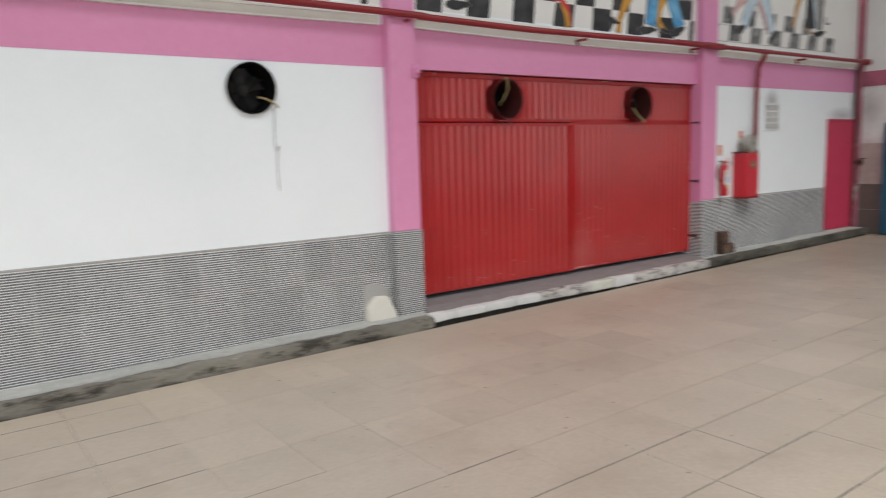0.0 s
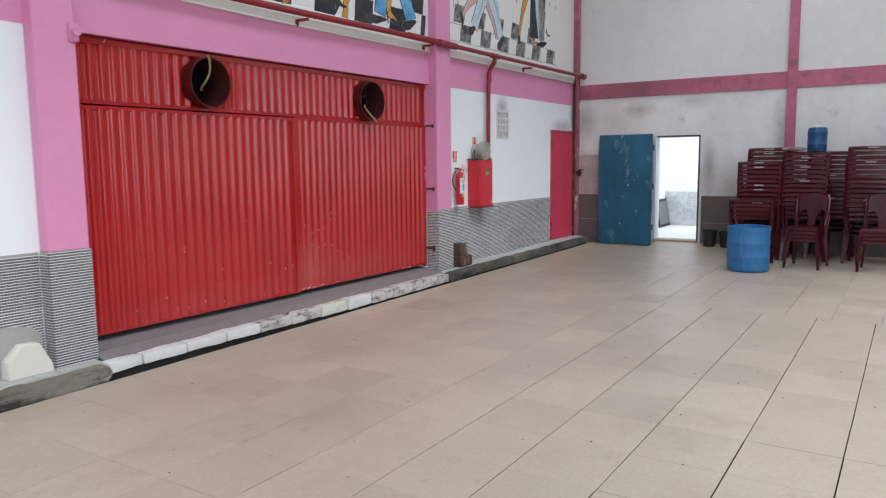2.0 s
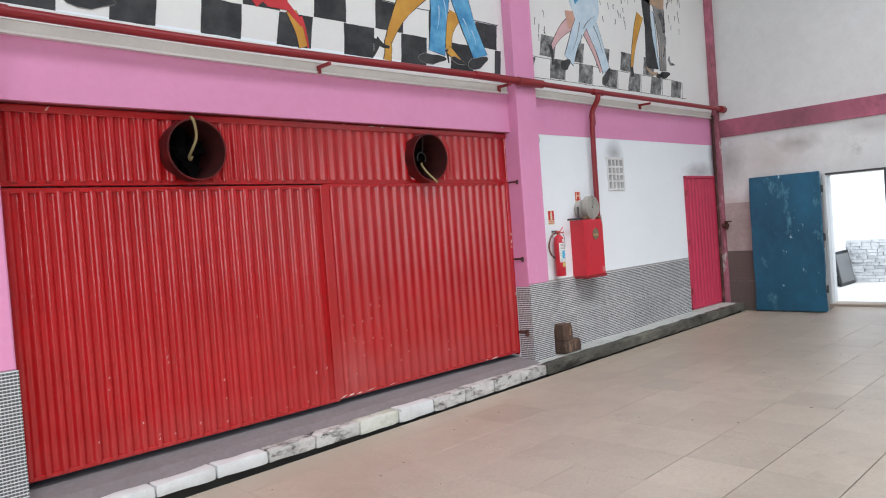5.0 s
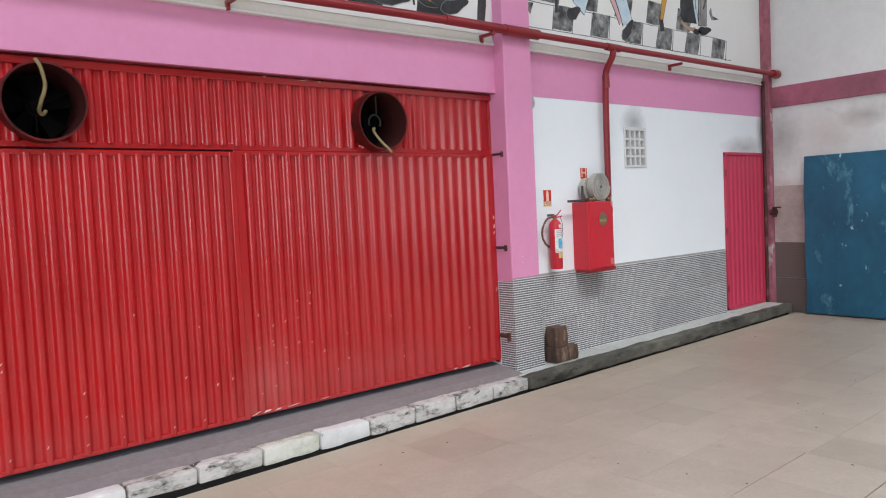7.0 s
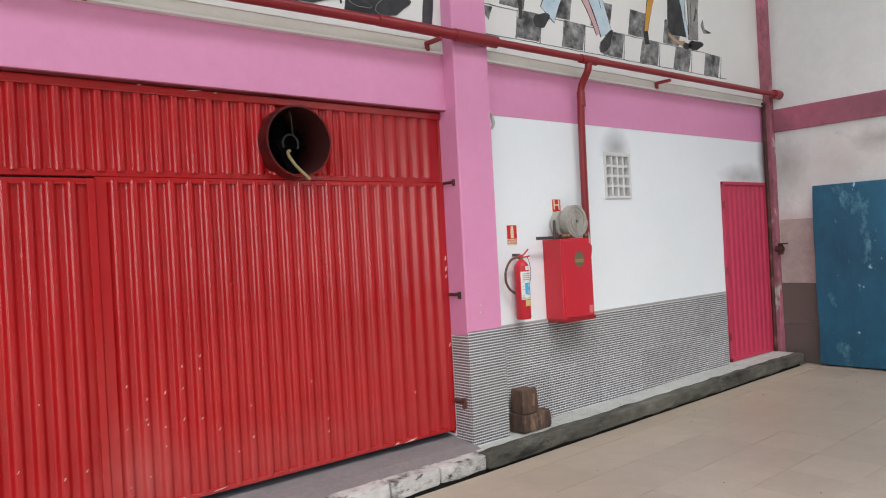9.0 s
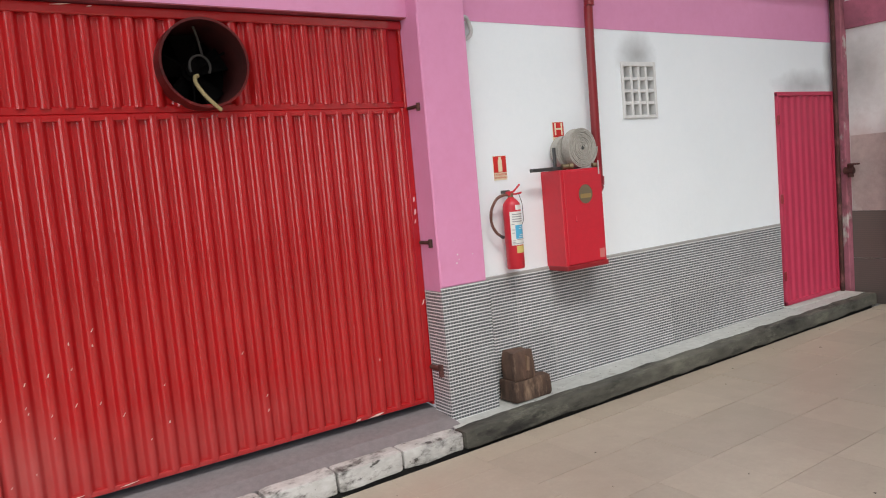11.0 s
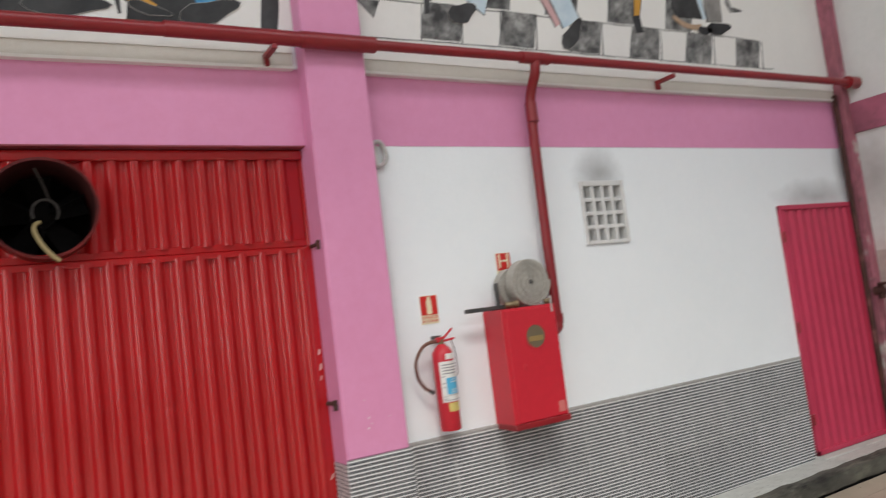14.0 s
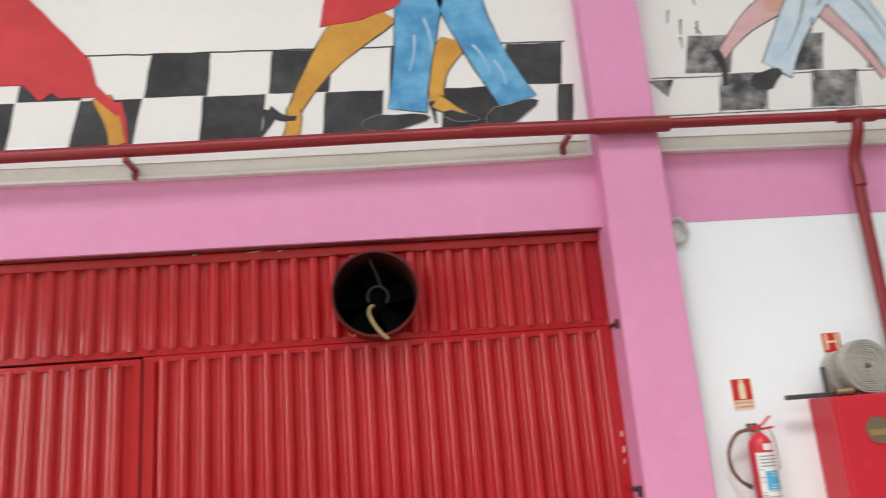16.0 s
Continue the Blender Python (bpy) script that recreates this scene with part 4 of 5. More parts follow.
cab = thing("hydrant_cabinet", "red steel fire hydrant cabinet on the wall, shut", "cabinet")
bm = box(BX0, BX1, BY + 0.008, WALL_Y, BZ0, BZ1, 0.004)
part("body", bm, BOX_RED, cab)
# the darker red paints the shading under the cabinet's foot
part("lip", box(BX0 - 0.004, BX1 + 0.004, BY - 0.006, WALL_Y - 0.02, BZ0 - 0.014, BZ0 + 0.018, 0.004), PIPE_RED, cab, "red foot tray, underside shading put in a darker red")
door = part("door", box(BX0 + 0.022, BX1 - 0.012, BY, BY + 0.012, BZ0 + 0.022, BZ1 - 0.012, 0.003), BOX_RED, cab)
part("window", rod((9.948, BY + 0.002, 1.348), (9.948, BY - 0.002, 1.348), 0.064, n=32), glass, door, "round dull window")
bm = lathe([(0.063, 0), (0.068, 0), (0.068, 0.004), (0.063, 0.004), (0.063, 0)], 32)
bm.transform(pose(9.948, BY, 1.348, 90, 0, 0))
part("window_ring", bm, BOX_RED, door, "", True)
part("sticker", box(9.90, 9.997, BY - 0.0045, BY - 0.0025, 1.322, 1.350), surface("tarnished_strip", (0.30, 0.20, 0.07), None, 0.5), door, "faded yellow strip behind the window")
part("latch", box(9.845, 9.858, BY - 0.008, BY, 1.175, 1.21, 0.003), BOX_RED, door)
part("plate", box(10.045, 10.09, BY - 0.002, BY, 0.915, 0.975), surface("worn_red_plate", (0.60, 0.16, 0.15), None, 0.5), door, "worn pale plate")
part("strap", box(10.078, 10.088, BY - 0.004, BY + 0.002, 1.47, 1.56, 0.001), GREY_CABLE, cab)


def flat_spiral(cx, cz, y0, y1, r0, r1, turns, thick=0.0075):
    """A rolled flat hose standing on edge, its axis along y."""
    bm = bmesh.new()
    n = int(turns * 40)
    rows = []
    for i in range(n + 1):
        a = i / n * turns * math.tau
        r = r0 + (r1 - r0) * i / n
        wob = 0.003 * math.sin(a * 1.7)
        ring = []
        for rr, y in ((r - thick / 2, y0 + wob), (r + thick / 2, y0 + wob), (r + thick / 2, y1), (r - thick / 2, y1)):
            ring.append(bm.verts.new((cx + rr * math.cos(a), y, cz + rr * math.sin(a))))
        rows.append(ring)
    for u, v in zip(rows, rows[1:]):
        for k in range(4):
            bm.faces.new((u[k], u[(k + 1) % 4], v[(k + 1) % 4], v[k]))
    bm.faces.new(rows[0])
    bm.faces.new(rows[-1][::-1])
    return bm


hose = thing("fire_hose", "rolled grey canvas fire hose standing on the hydrant cabinet", "hose")
part("roll", flat_spiral(10.0, BZ1 + 0.138, 5.93, 5.995, 0.014, 0.132, 11), HOSE, hose)
part("core", rod((10.0, 5.935, BZ1 + 0.138), (10.0, 5.99, BZ1 + 0.138), 0.013, n=12), STEEL, hose)
hose2 = thing("fire_hose", "rolled grey canvas fire hose leaning behind another on the cabinet", "hose")
part("roll", flat_spiral(9.945, BZ1 + 0.118, 6.005, 6.068, 0.014, 0.114, 9), HOSE, hose2)
coupling = thing("hose_coupling", "dull brass hose coupling lying on the hydrant cabinet", "coupling")
bm = rod((9.815, 5.945, BZ1 + 0.02), (9.86, 5.93, BZ1 + 0.021), 0.019, 0.016, 14)
rod((9.86, 5.93, BZ1 + 0.021), (9.885, 5.922, BZ1 + 0.021), 0.0205, n=14, bm=bm)
part("body", bm, BRASS, coupling, "", True)
nozzle = thing("hose_coupling", "pale metal hose coupling lying behind on the cabinet", "coupling")
part("body", rod((10.06, 5.915, BZ1 + 0.016), (10.09, 5.905, BZ1 + 0.016), 0.0155, n=14), BRASS, nozzle, "", True)
key = thing("hydrant_key", "dark steel hydrant key lying across the cabinet top", "tool")
part("bar", box(9.57, 9.86, 5.955, 5.985, BZ1 + 0.001, BZ1 + 0.024, 0.003), STEEL, key)
part("stub", box(9.795, 9.815, 5.99, 6.008, BZ1 + 0.001, BZ1 + 0.15, 0.003), STEEL, key)

# ---- fire extinguisher ----
EX, EY = 9.413, 6.0
ext = thing("fire_extinguisher", "red fire extinguisher hung on the white wall", "extinguisher")
R = 0.056
prof = [(0.0, 0.925), (R - 0.004, 0.925), (R, 0.932), (R, 1.315), (R - 0.004, 1.335), (R - 0.018, 1.355), (0.024, 1.368), (0.018, 1.375), (0.0, 1.375)]
part("cylinder", lathe(prof, 28, at=(EX, EY, 0)), BOX_RED, ext, "", True)
part("neck", rod((EX, EY, 1.37), (EX, EY, 1.40), 0.017, n=14), BRASS, ext, "", True)
part("lever", tube([(EX - 0.025, EY, 1.395), (EX + 0.02, EY - 0.01, 1.41), (EX + 0.065, EY - 0.015, 1.45)], 0.006, 8), BOX_RED, ext, "", True)
part("carry_handle", tube([(EX - 0.015, EY, 1.392), (EX + 0.03, EY - 0.012, 1.392), (EX + 0.072, EY - 0.02, 1.398)], 0.006, 8), BOX_RED, ext, "", True)
part("valve", box(EX - 0.03, EX + 0.018, EY - 0.014, EY + 0.014, 1.385, 1.412, 0.004), BOX_RED, ext)
part("hose", tube(bend([(EX - 0.01, EY, 1.388), (EX - 0.06, EY - 0.005, 1.392), (EX - 0.115, EY, 1.37), (EX - 0.155, EY + 0.01, 1.30), (EX - 0.15, EY + 0.02, 1.22),
                         (EX - 0.120, EY + 0.02, 1.165), (EX - 0.092, EY + 0.02, 1.142)]), 0.009, 8),
     surface("brown_rubber", (0.16, 0.07, 0.05), None, 0.6), ext, "brown rubber hose", True)
part("nozzle", rod((EX - 0.094, EY + 0.02, 1.143), (EX - 0.068, EY + 0.018, 1.127), 0.009, 0.012, 10), STEEL, ext)


def wrap(z0, z1, a0, a1, r):
    bm = bmesh.new()
    lo, hi = [], []
    for i in range(11):
        a = radians(a0 + (a1 - a0) * i / 10)
        for row, z in ((lo, z0), (hi, z1)):
            row.append(bm.verts.new((EX + r * math.sin(a), EY - r * math.cos(a), z)))
    for k in range(10):
        bm.faces.new((lo[k], lo[k + 1], hi[k + 1], hi[k]))
    r2 = bmesh.ops.extrude_face_region(bm, geom=bm.faces[:])
    for v in r2["geom"]:
        if isinstance(v, bmesh.types.BMVert):
            v.co += (Vector((EX, EY, v.co.z)) - v.co).normalized() * 0.0006
    return bm


part("label", wrap(1.075, 1.285, -55, 70, R + 0.0012), LABEL_WHITE, ext, "white printed label")
part("label", wrap(1.115, 1.20, -25, 66, R + 0.0022), LABEL_BLUE, ext, "pale blue printed field")
part("label", wrap(1.025, 1.07, -25, 66, R + 0.0012), LABEL_YELLOW, ext, "yellow label")
part("label", wrap(1.295, 1.325, -15, 45, R + 0.0012), LABEL_WHITE, ext, "small pale sticker")
for z in (1.22, 1.235, 1.25, 1.265):
    part("print_bar", wrap(z, z + 0.006, -40, 40 + 300 * (z - 1.2), R + 0.0024), BAR_GREY, ext)
for z in (1.09, 1.102, 1.205, 1.15, 1.17):
    part("print_bar", wrap(z, z + 0.004, -48, -28, R + 0.0026), BAR_GREY, ext)
for z, a0, a1 in ((1.108, -20, 60), (1.083, -50, 62), (1.124, -5, 30), (1.136, 0, 34), (1.176, -2, 36), (1.188, 4, 30)):
    part("print_bar", wrap(z, z + 0.0035, a0, a1, R + 0.0032), BAR_GREY if z < 1.11 else LABEL_WHITE, ext)
part("bracket", box(EX - 0.015, EX + 0.015, EY + 0.02, WALL_Y, 1.40, 1.42, 0.002), STEEL, ext)
part("safety_cord", tube(bend([(EX + 0.05, EY - 0.02, 1.39), (EX + 0.062, EY - 0.03, 1.33), (EX + 0.064, EY - 0.03, 1.25), (EX + 0.070, EY - 0.02, 1.22), (EX + 0.060, EY - 0.02, 1.20)]), 0.0022, 6), BLACK, ext)


def sign(x0, x1, z0, z1, split, label):
    s = thing("fire_sign", label, "sign")
    y = WALL_Y
    part("plate", box(x0, x1, y - 0.003, y, z0, z1, 0.0), SIGN_CREAM, s)
    part("field", box(x0 + 0.002, x1 - 0.002, y - 0.0045, y - 0.003, split, z1 - 0.002), SIGN_RED, s, "red field")
    return s


s1 = sign(9.356, 9.461, 1.487, 1.640, 1.535, "red and cream fire extinguisher sign on the wall")
cx = 9.4085
part("symbol", plate([(cx - 0.016, 1.54), (cx + 0.016, 1.54), (cx + 0.016, 1.61), (cx + 0.010, 1.622), (cx + 0.012, 1.634), (cx - 0.010, 1.634), (cx - 0.008, 1.622), (cx - 0.016, 1.61)],
                     WALL_Y - 0.0058, WALL_Y - 0.0046), SIGN_CREAM, s1, "cream extinguisher symbol")
words("EXTINTOR", 0.021, pose(cx, WALL_Y - 0.0036, 1.521, 90, 0, 0), SIGN_RED, s1)
words("DE INCÊNDIO", 0.0165, pose(cx, WALL_Y - 0.0036, 1.502, 90, 0, 0), SIGN_RED, s1)
s2 = sign(9.881, 9.980, 1.695, 1.838, 1.738, "red and cream hydrant sign with a large letter")
words("H", 0.118, pose(9.9305, WALL_Y - 0.0055, 1.787, 90, 0, 0), SIGN_CREAM, s2)
words("HIDRANTE", 0.0195, pose(9.9305, WALL_Y - 0.0036, 1.717, 90, 0, 0), SIGN_RED, s2)

# ---- loose things along the wall ----
lz = fz(9.4) + 0.118
def old_block(x0, x1, y0, y1, z0, z1, taper):
    """A weathered block of wood with worn corners and split faces."""
    bm = box(x0, x1, y0, y1, z0, z1, 0.018, seg=2)
    bmesh.ops.subdivide_edges(bm, edges=bm.edges[:], cuts=2, use_grid_fill=True)
    for v in bm.verts:
        t = (v.co.z - z0) / (z1 - z0)
        v.co.x += ((x0 + x1) / 2 - v.co.x) * taper * t * t
        v.co.y += ((y0 + y1) / 2 - v.co.y) * taper * t * t
        if t > 0.1:
            v.co += 0.010 * noise.noise_vector(Vector((v.co.x * 16, v.co.y * 16, v.co.z * 5))) + 0.004 * noise.noise_vector(v.co * 45)
    return bm


blk = thing("wood_block", "dark weathered wooden block lying on the ledge", "wood block")
part("block", old_block(9.235, 9.53, 5.885, 6.05, lz, lz + 0.135, 0.04), WOOD, blk)
up = thing("wood_block", "upright dark wooden block standing on another block", "wood block")
part("block", old_block(9.25, 9.42, 5.90, 6.03, lz + 0.132, lz + 0.315, 0.14), WOOD, up)
part("split", rough_up(plate([(9.345, lz + 0.19), (9.365, lz + 0.185), (9.372, lz + 0.27), (9.352, lz + 0.285)], 5.891, 5.915), 0.004, 12),
     surface("pale_split_wood", (0.24, 0.155, 0.10), (0.15, 0.09, 0.06), 0.8, large=5, bump=0.5), up, "paler split face")

lz = fz(3.6) + 0.127
structure("cement_patch", plate([(3.47, lz), (3.775, lz), (3.775, 0.30), (3.71, 0.365), (3.60, 0.39), (3.48, 0.395)], 6.055, 6.07), CEMENT, "grey cement patch on the dado", "patch")
st = thing("cream_stone", "cream painted tapered stone leaning at the wall's foot", "stone")
bm = plate([(3.475, lz), (3.79, lz), (3.782, lz + 0.06), (3.70, 0.265), (3.585, 0.272), (3.478, lz + 0.125)], 5.95, 6.05)
bmesh.ops.bevel(bm, geom=bm.edges[:], offset=0.004, segments=1, affect="EDGES")
part("body", bm, STONE, st, "", True)

# ---- end wall: blue door and bright opening ----
bd = thing("blue_door", "blue painted scratched steel door, swung open against the end wall", "door")
bm = box(13.40, 13.445, 4.635, 5.575, fz(EAST) + 0.015, 1.935, 0.004)
n = 10
for k in range(1, n):
    bmesh.ops.bisect_plane(bm, geom=bm.verts[:] + bm.edges[:] + bm.faces[:], plane_co=(0, 0, 0.05 + 1.9 * k / n), plane_no=(0, 0, 1))
    bmesh.ops.bisect_plane(bm, geom=bm.verts[:] + bm.edges[:] + bm.faces[:], plane_co=(0, 4.635 + 0.94 * k / n, 0), plane_no=(0, 1, 0))
for v in bm.verts:
    v.co.x += 0.012 * noise.noise(v.co * 2.4)
    v.co.y += 0.014 * noise.noise(Vector((3, v.co.y, v.co.z * 2.6)))
part("panel", bm, BLUE_DOOR, bd, "", True)
for z in (0.35, 1.05, 1.7):
    part("hinge", rod((13.45, 4.625, z - 0.05), (13.45, 4.625, z + 0.05), 0.014, n=10), STEEL, bd, "", True)
fr = tagged(new("door_1"), "open doorway with a pale metal frame", "doorway", "", "structure")
part("jamb", box(13.475, 13.60, 4.585, 4.622, 0.10, 1.90, 0.004), ALU, fr)
part("jamb", box(13.475, 13.60, 3.87, 3.892, 0.10, 1.90, 0.004), STEEL, fr)
part("head", box(13.475, 13.60, 3.892, 4.585, 1.878, 1.90, 0.004), STEEL, fr)
part("threshold", box(13.47, 13.76, 3.87, 4.622, 0.08, 0.150, 0.006), surface("dirty_beige_concrete", (0.40, 0.335, 0.265), (0.30, 0.25, 0.20), 0.85, large=3, bump=0.3), fr, "dirty beige concrete threshold")
for z in (1.35, 0.72):
    part("hinge", box(13.462, 13.48, 3.862, 3.88, z - 0.10, z + 0.10, 0.003), STEEL, fr)

# the small bright yard behind the doorway
structure("yard_floor", box(13.75, 17.2, 2.0, 6.4, -0.1, 0.145), surface("pale_yard_floor", (0.70, 0.69, 0.66), (0.6, 0.59, 0.57), 0.7), "pale concrete yard floor", "floor")
structure("wall_yard_side", box(13.75, 17.2, 5.25, 5.4, 0.1, 2.9), WHITE, "white yard wall", "wall")
structure("wall_yard_back", box(16.4, 16.6, 1.8, 5.25, 0.1, 2.9), WHITE, "white yard back wall", "wall")
structure("wall_yard_south", box(13.75, 16.6, 1.8, 1.95, 0.1, 2.0), WHITE, "white yard wall", "wall")
clad = tagged(new("yard_dado"), "pale rough stone cladding on the yard wall", "wall tiling", "", "structure")
for r in range(13):
    z = 0.15 + r * 0.054
    y = 4.25 - random.uniform(0, 0.1)
    while y < 5.24:
        e = min(y + random.uniform(0.07, 0.2), 5.25)
        part("stone", box(16.375 - random.uniform(0, 0.025), 16.4, y + 0.003, e - 0.003, z + 0.003, z + 0.051), BLOCKS, clad)
        y = e
part("course", box(16.37, 16.4, 1.95, 4.14, 0.15, 0.852), BLOCKS, clad)
pan = thing("leaning_panel", "dark framed panel leaning at the yard wall", "panel")
bm = box(15.58, 16.30, -0.025, 0.0, 0.0, 0.56, 0.006)
bm.transform(Matrix.Translation((0, 5.13, 0.148)) @ pose(0, 0, 0, -10, 0, 0))
part("board", bm, BLACK, pan)
bm = box(15.63, 16.25, -0.031, -0.0255, 0.05, 0.51, 0.002)
bm.transform(Matrix.Translation((0, 5.13, 0.148)) @ pose(0, 0, 0, -10, 0, 0))
part("inset", bm, surface("grey_panel", (0.16, 0.165, 0.17), None, 0.5), pan)

# low worn cement apron that rises to the doorway
def apron(x):
    return fz(x) + 0.085 * min(max((x - 12.55) / 0.9, 0), 1) ** 1.3


bm = bmesh.new()
rows = [[bm.verts.new((x, y, z)) for y, z in ((3.10, apron(x) - 0.06 * (x > 12.55)), (3.22, apron(x) + 0.001), (4.55, apron(x) + 0.001), (4.66, fz(x) - 0.004))] for x in (12.55, 12.75, 12.95, 13.15, 13.35, 13.484)]
for u, v in zip(rows, rows[1:]):
    for k in range(3):
        bm.faces.new((u[k], u[k + 1], v[k + 1], v[k]))
structure("apron_door", bm, TILE, "worn beige cement apron before the doorway", "apron", True)

# blue drum
DX, DY = 11.42, 2.70
dz = fz(DX)
drum = thing("plastic_drum", "blue plastic drum with its top cut off, standing on the tiles", "drum")
bm = lathe([(0.0, 0.0), (0.225, 0.0), (0.248, 0.008), (0.262, 0.03), (0.266, 0.06), (0.266, 0.18), (0.270, 0.19), (0.270, 0.205), (0.266, 0.215), (0.268, 0.36), (0.273, 0.372), (0.273, 0.388),
            (0.268, 0.40), (0.266, 0.52), (0.271, 0.56), (0.272, 0.596), (0.266, 0.600), (0.260, 0.594), (0.259, 0.53), (0.257, 0.06), (0.0, 0.03)], 48, at=(DX, DY, dz))
for v in bm.verts:
    u = (v.co.z - dz) / 0.6
    v.co += Vector((0.010 * noise.noise(Vector((v.co.x * 4, v.co.y * 4, 1))), 0.010 * noise.noise(Vector((v.co.x * 4, v.co.y * 4, 9))), 0.006 * noise.noise(v.co * 5))) * u
part("body", bm, BLUE_DRUM, drum, "", True)
for px, py, h in ((13.28, 3.63, 0.265), (13.26, 3.36, 0.25)):
    pot = thing("bucket", "black plastic bucket standing by the end wall", "bucket", "buckets")
    z = apron(px)
    bm = lathe([(0.0, 0.0), (0.085, 0.0), (0.09, 0.01), (0.112, h - 0.03), (0.12, h - 0.03), (0.12, h), (0.108, h), (0.10, 0.04), (0.0, 0.03)], 24, at=(px, py, z))
    part("body", bm, BLACK, pot, "", True)

# ---- maroon stacking chairs ----
def make_chair(wide):
    """A plastic chair that faces +x, its feet on z = 0: a broad kind with a straight top rail, or a slim kind with an arched back."""
    if wide:
        c = thing("plastic_chair", "broad maroon plastic chair stacked with its back outwards", "chair", "tall stacks of plastic chairs")
    else:
        c = thing("plastic_chair", "slim maroon plastic chair with an arched back, in a low stack", "chair", "low stacks of plastic chairs")
    bm = bmesh.new()
    nu, nv = 8, 8
    g = []
    for i in range(nu + 1):
        row = []
        for j in range(nv + 1):
            u, v = i / nu, j / nv
            x = -0.20 + 0.41 * u
            y = (v - 0.5) * (0.40 + 0.03 * u)
            z = 0.43 - 0.018 * math.sin(math.pi * u) * math.sin(math.pi * v) - (0.03 * max(0, u - 0.85) / 0.15) - 0.02 * (1 - u)
            row.append(bm.verts.new((x, y, z)))
        g.append(row)
    for i in range(nu):
        for j in range(nv):
            bm.faces.new((g[i][j], g[i + 1][j], g[i + 1][j + 1], g[i][j + 1]))
    r = bmesh.ops.extrude_face_region(bm, geom=bm.faces[:])
    for v in r["geom"]:
        if isinstance(v, bmesh.types.BMVert):
            v.co.z -= 0.008
    part("seat", bm, CHAIR, c, "", True)
    part("apron", box(0.195, 0.212, -0.215, 0.215, 0.365, 0.41, 0.004), CHAIR, c)
    for s in (-1, 1):
        part("apron", box(-0.18, 0.20, s * 0.212 - 0.008, s * 0.212 + 0.008, 0.37, 0.415, 0.004), CHAIR, c)
        part("leg", tube([(0.19, s * 0.205, 0.40), (0.235, s * 0.245, 0.0)], 0.028, 4, taper=0.75), CHAIR, c)
        part("leg", tube([(-0.18, s * 0.200, 0.42), (-0.24, s * 0.245, 0.0)], 0.028, 4, taper=0.75), CHAIR, c)
        part("back_post", tube(bend([(-0.185, s * 0.205, 0.41), (-0.222, s * 0.228, 0.58), (-0.262, s * 0.232, 0.74), (-0.294, s * (0.226 if wide else 0.205), 0.838 if wide else 0.825)], 5), 0.027 if wide else 0.021, 6), CHAIR, c, "", True)
    g = []
    bm = bmesh.new()
    for j in range(9):
        v = j / 8
        y = (v - 0.5) * (0.45 if wide else 0.40)
        top = 0.852 - (0.006 if wide else 0.06) * abs(2 * v - 1) ** (6 if wide else 2.5)
        bow = (-0.006 if wide else -0.015) * (1 - (2 * v - 1) ** 2)
        g.append([bm.verts.new((-0.270 + bow, y, top - 0.056)), bm.verts.new((-0.280 + bow, y, top)), bm.verts.new((-0.300 + bow, y, top - 0.003)), bm.verts.new((-0.318 + bow, y, top - 0.012)),
                  bm.verts.new((-0.318 + bow, y, top - 0.050)), bm.verts.new((-0.296 + bow, y, top - 0.055)), bm.verts.new((-0.284 + bow, y, top - 0.058))])
    for a, b in zip(g, g[1:]):
        for k in range(7):
            bm.faces.new((a[k], a[(k + 1) % 7], b[(k + 1) % 7], b[k]))
    bm.faces.new(g[0])
    bm.faces.new(g[-1][::-1])
    top = part("top_rail", bm, CHAIR, c, "", True)
    part("mark", box(-0.3345, -0.331, -0.055, 0.055, 0.823, 0.838), surface("worn_label", (0.45, 0.36, 0.35), None, 0.6), top, "worn pale label")
    if wide:
        for k in range(3):
            z = 0.615 + 0.065 * k
            x = -0.262 - 0.14 * (z - 0.42)
            part("back_slat", box(x - 0.014, x, -0.2, 0.2, z, z + 0.042, 0.005), CHAIR, c)
    else:
        bm = bmesh.new()
        rings = []
        for z, half in ((0.42, 0.060), (0.50, 0.042), (0.58, 0.040), (0.66, 0.052), (0.73, 0.080), (0.79, 0.125)):
            x = -0.205 - 0.19 * (z - 0.42)
            rings.append([bm.verts.new((x + dx, sy * half, z)) for dx, sy in ((0, -1), (0, 1), (-0.010, 1), (-0.010, -1))])
        for u, v in zip(rings, rings[1:]):
            for k in range(4):
                bm.faces.new((u[k], u[(k + 1) % 4], v[(k + 1) % 4], v[k]))
        bm.faces.new(rings[0][::-1])
        bm.faces.new(rings[-1])
        part("back_splat", bm, CHAIR, c)
    for ob in c.children_recursive:
        for v in ob.data.vertices:
            v.co.y *= 1.19 if wide else 0.88
    return c


# place, heading, number and kind of each stack
STACKS = ((12.80, 2.79, 0, 10, True), (12.83, 2.19, 0, 12, True), (12.82, 1.38, 0, 13, True), (13.14, 2.72, 0, 13, True), (12.44, 2.82, 0, 2, True),
          (12.06, 2.08, 172, 4, False), (12.10, 1.22, 176, 4, False), (12.84, 0.80, 0, 13, True), (13.16, 1.90, 0, 12, True))
RISE = {True: 0.065, False: 0.05}
protos = {}
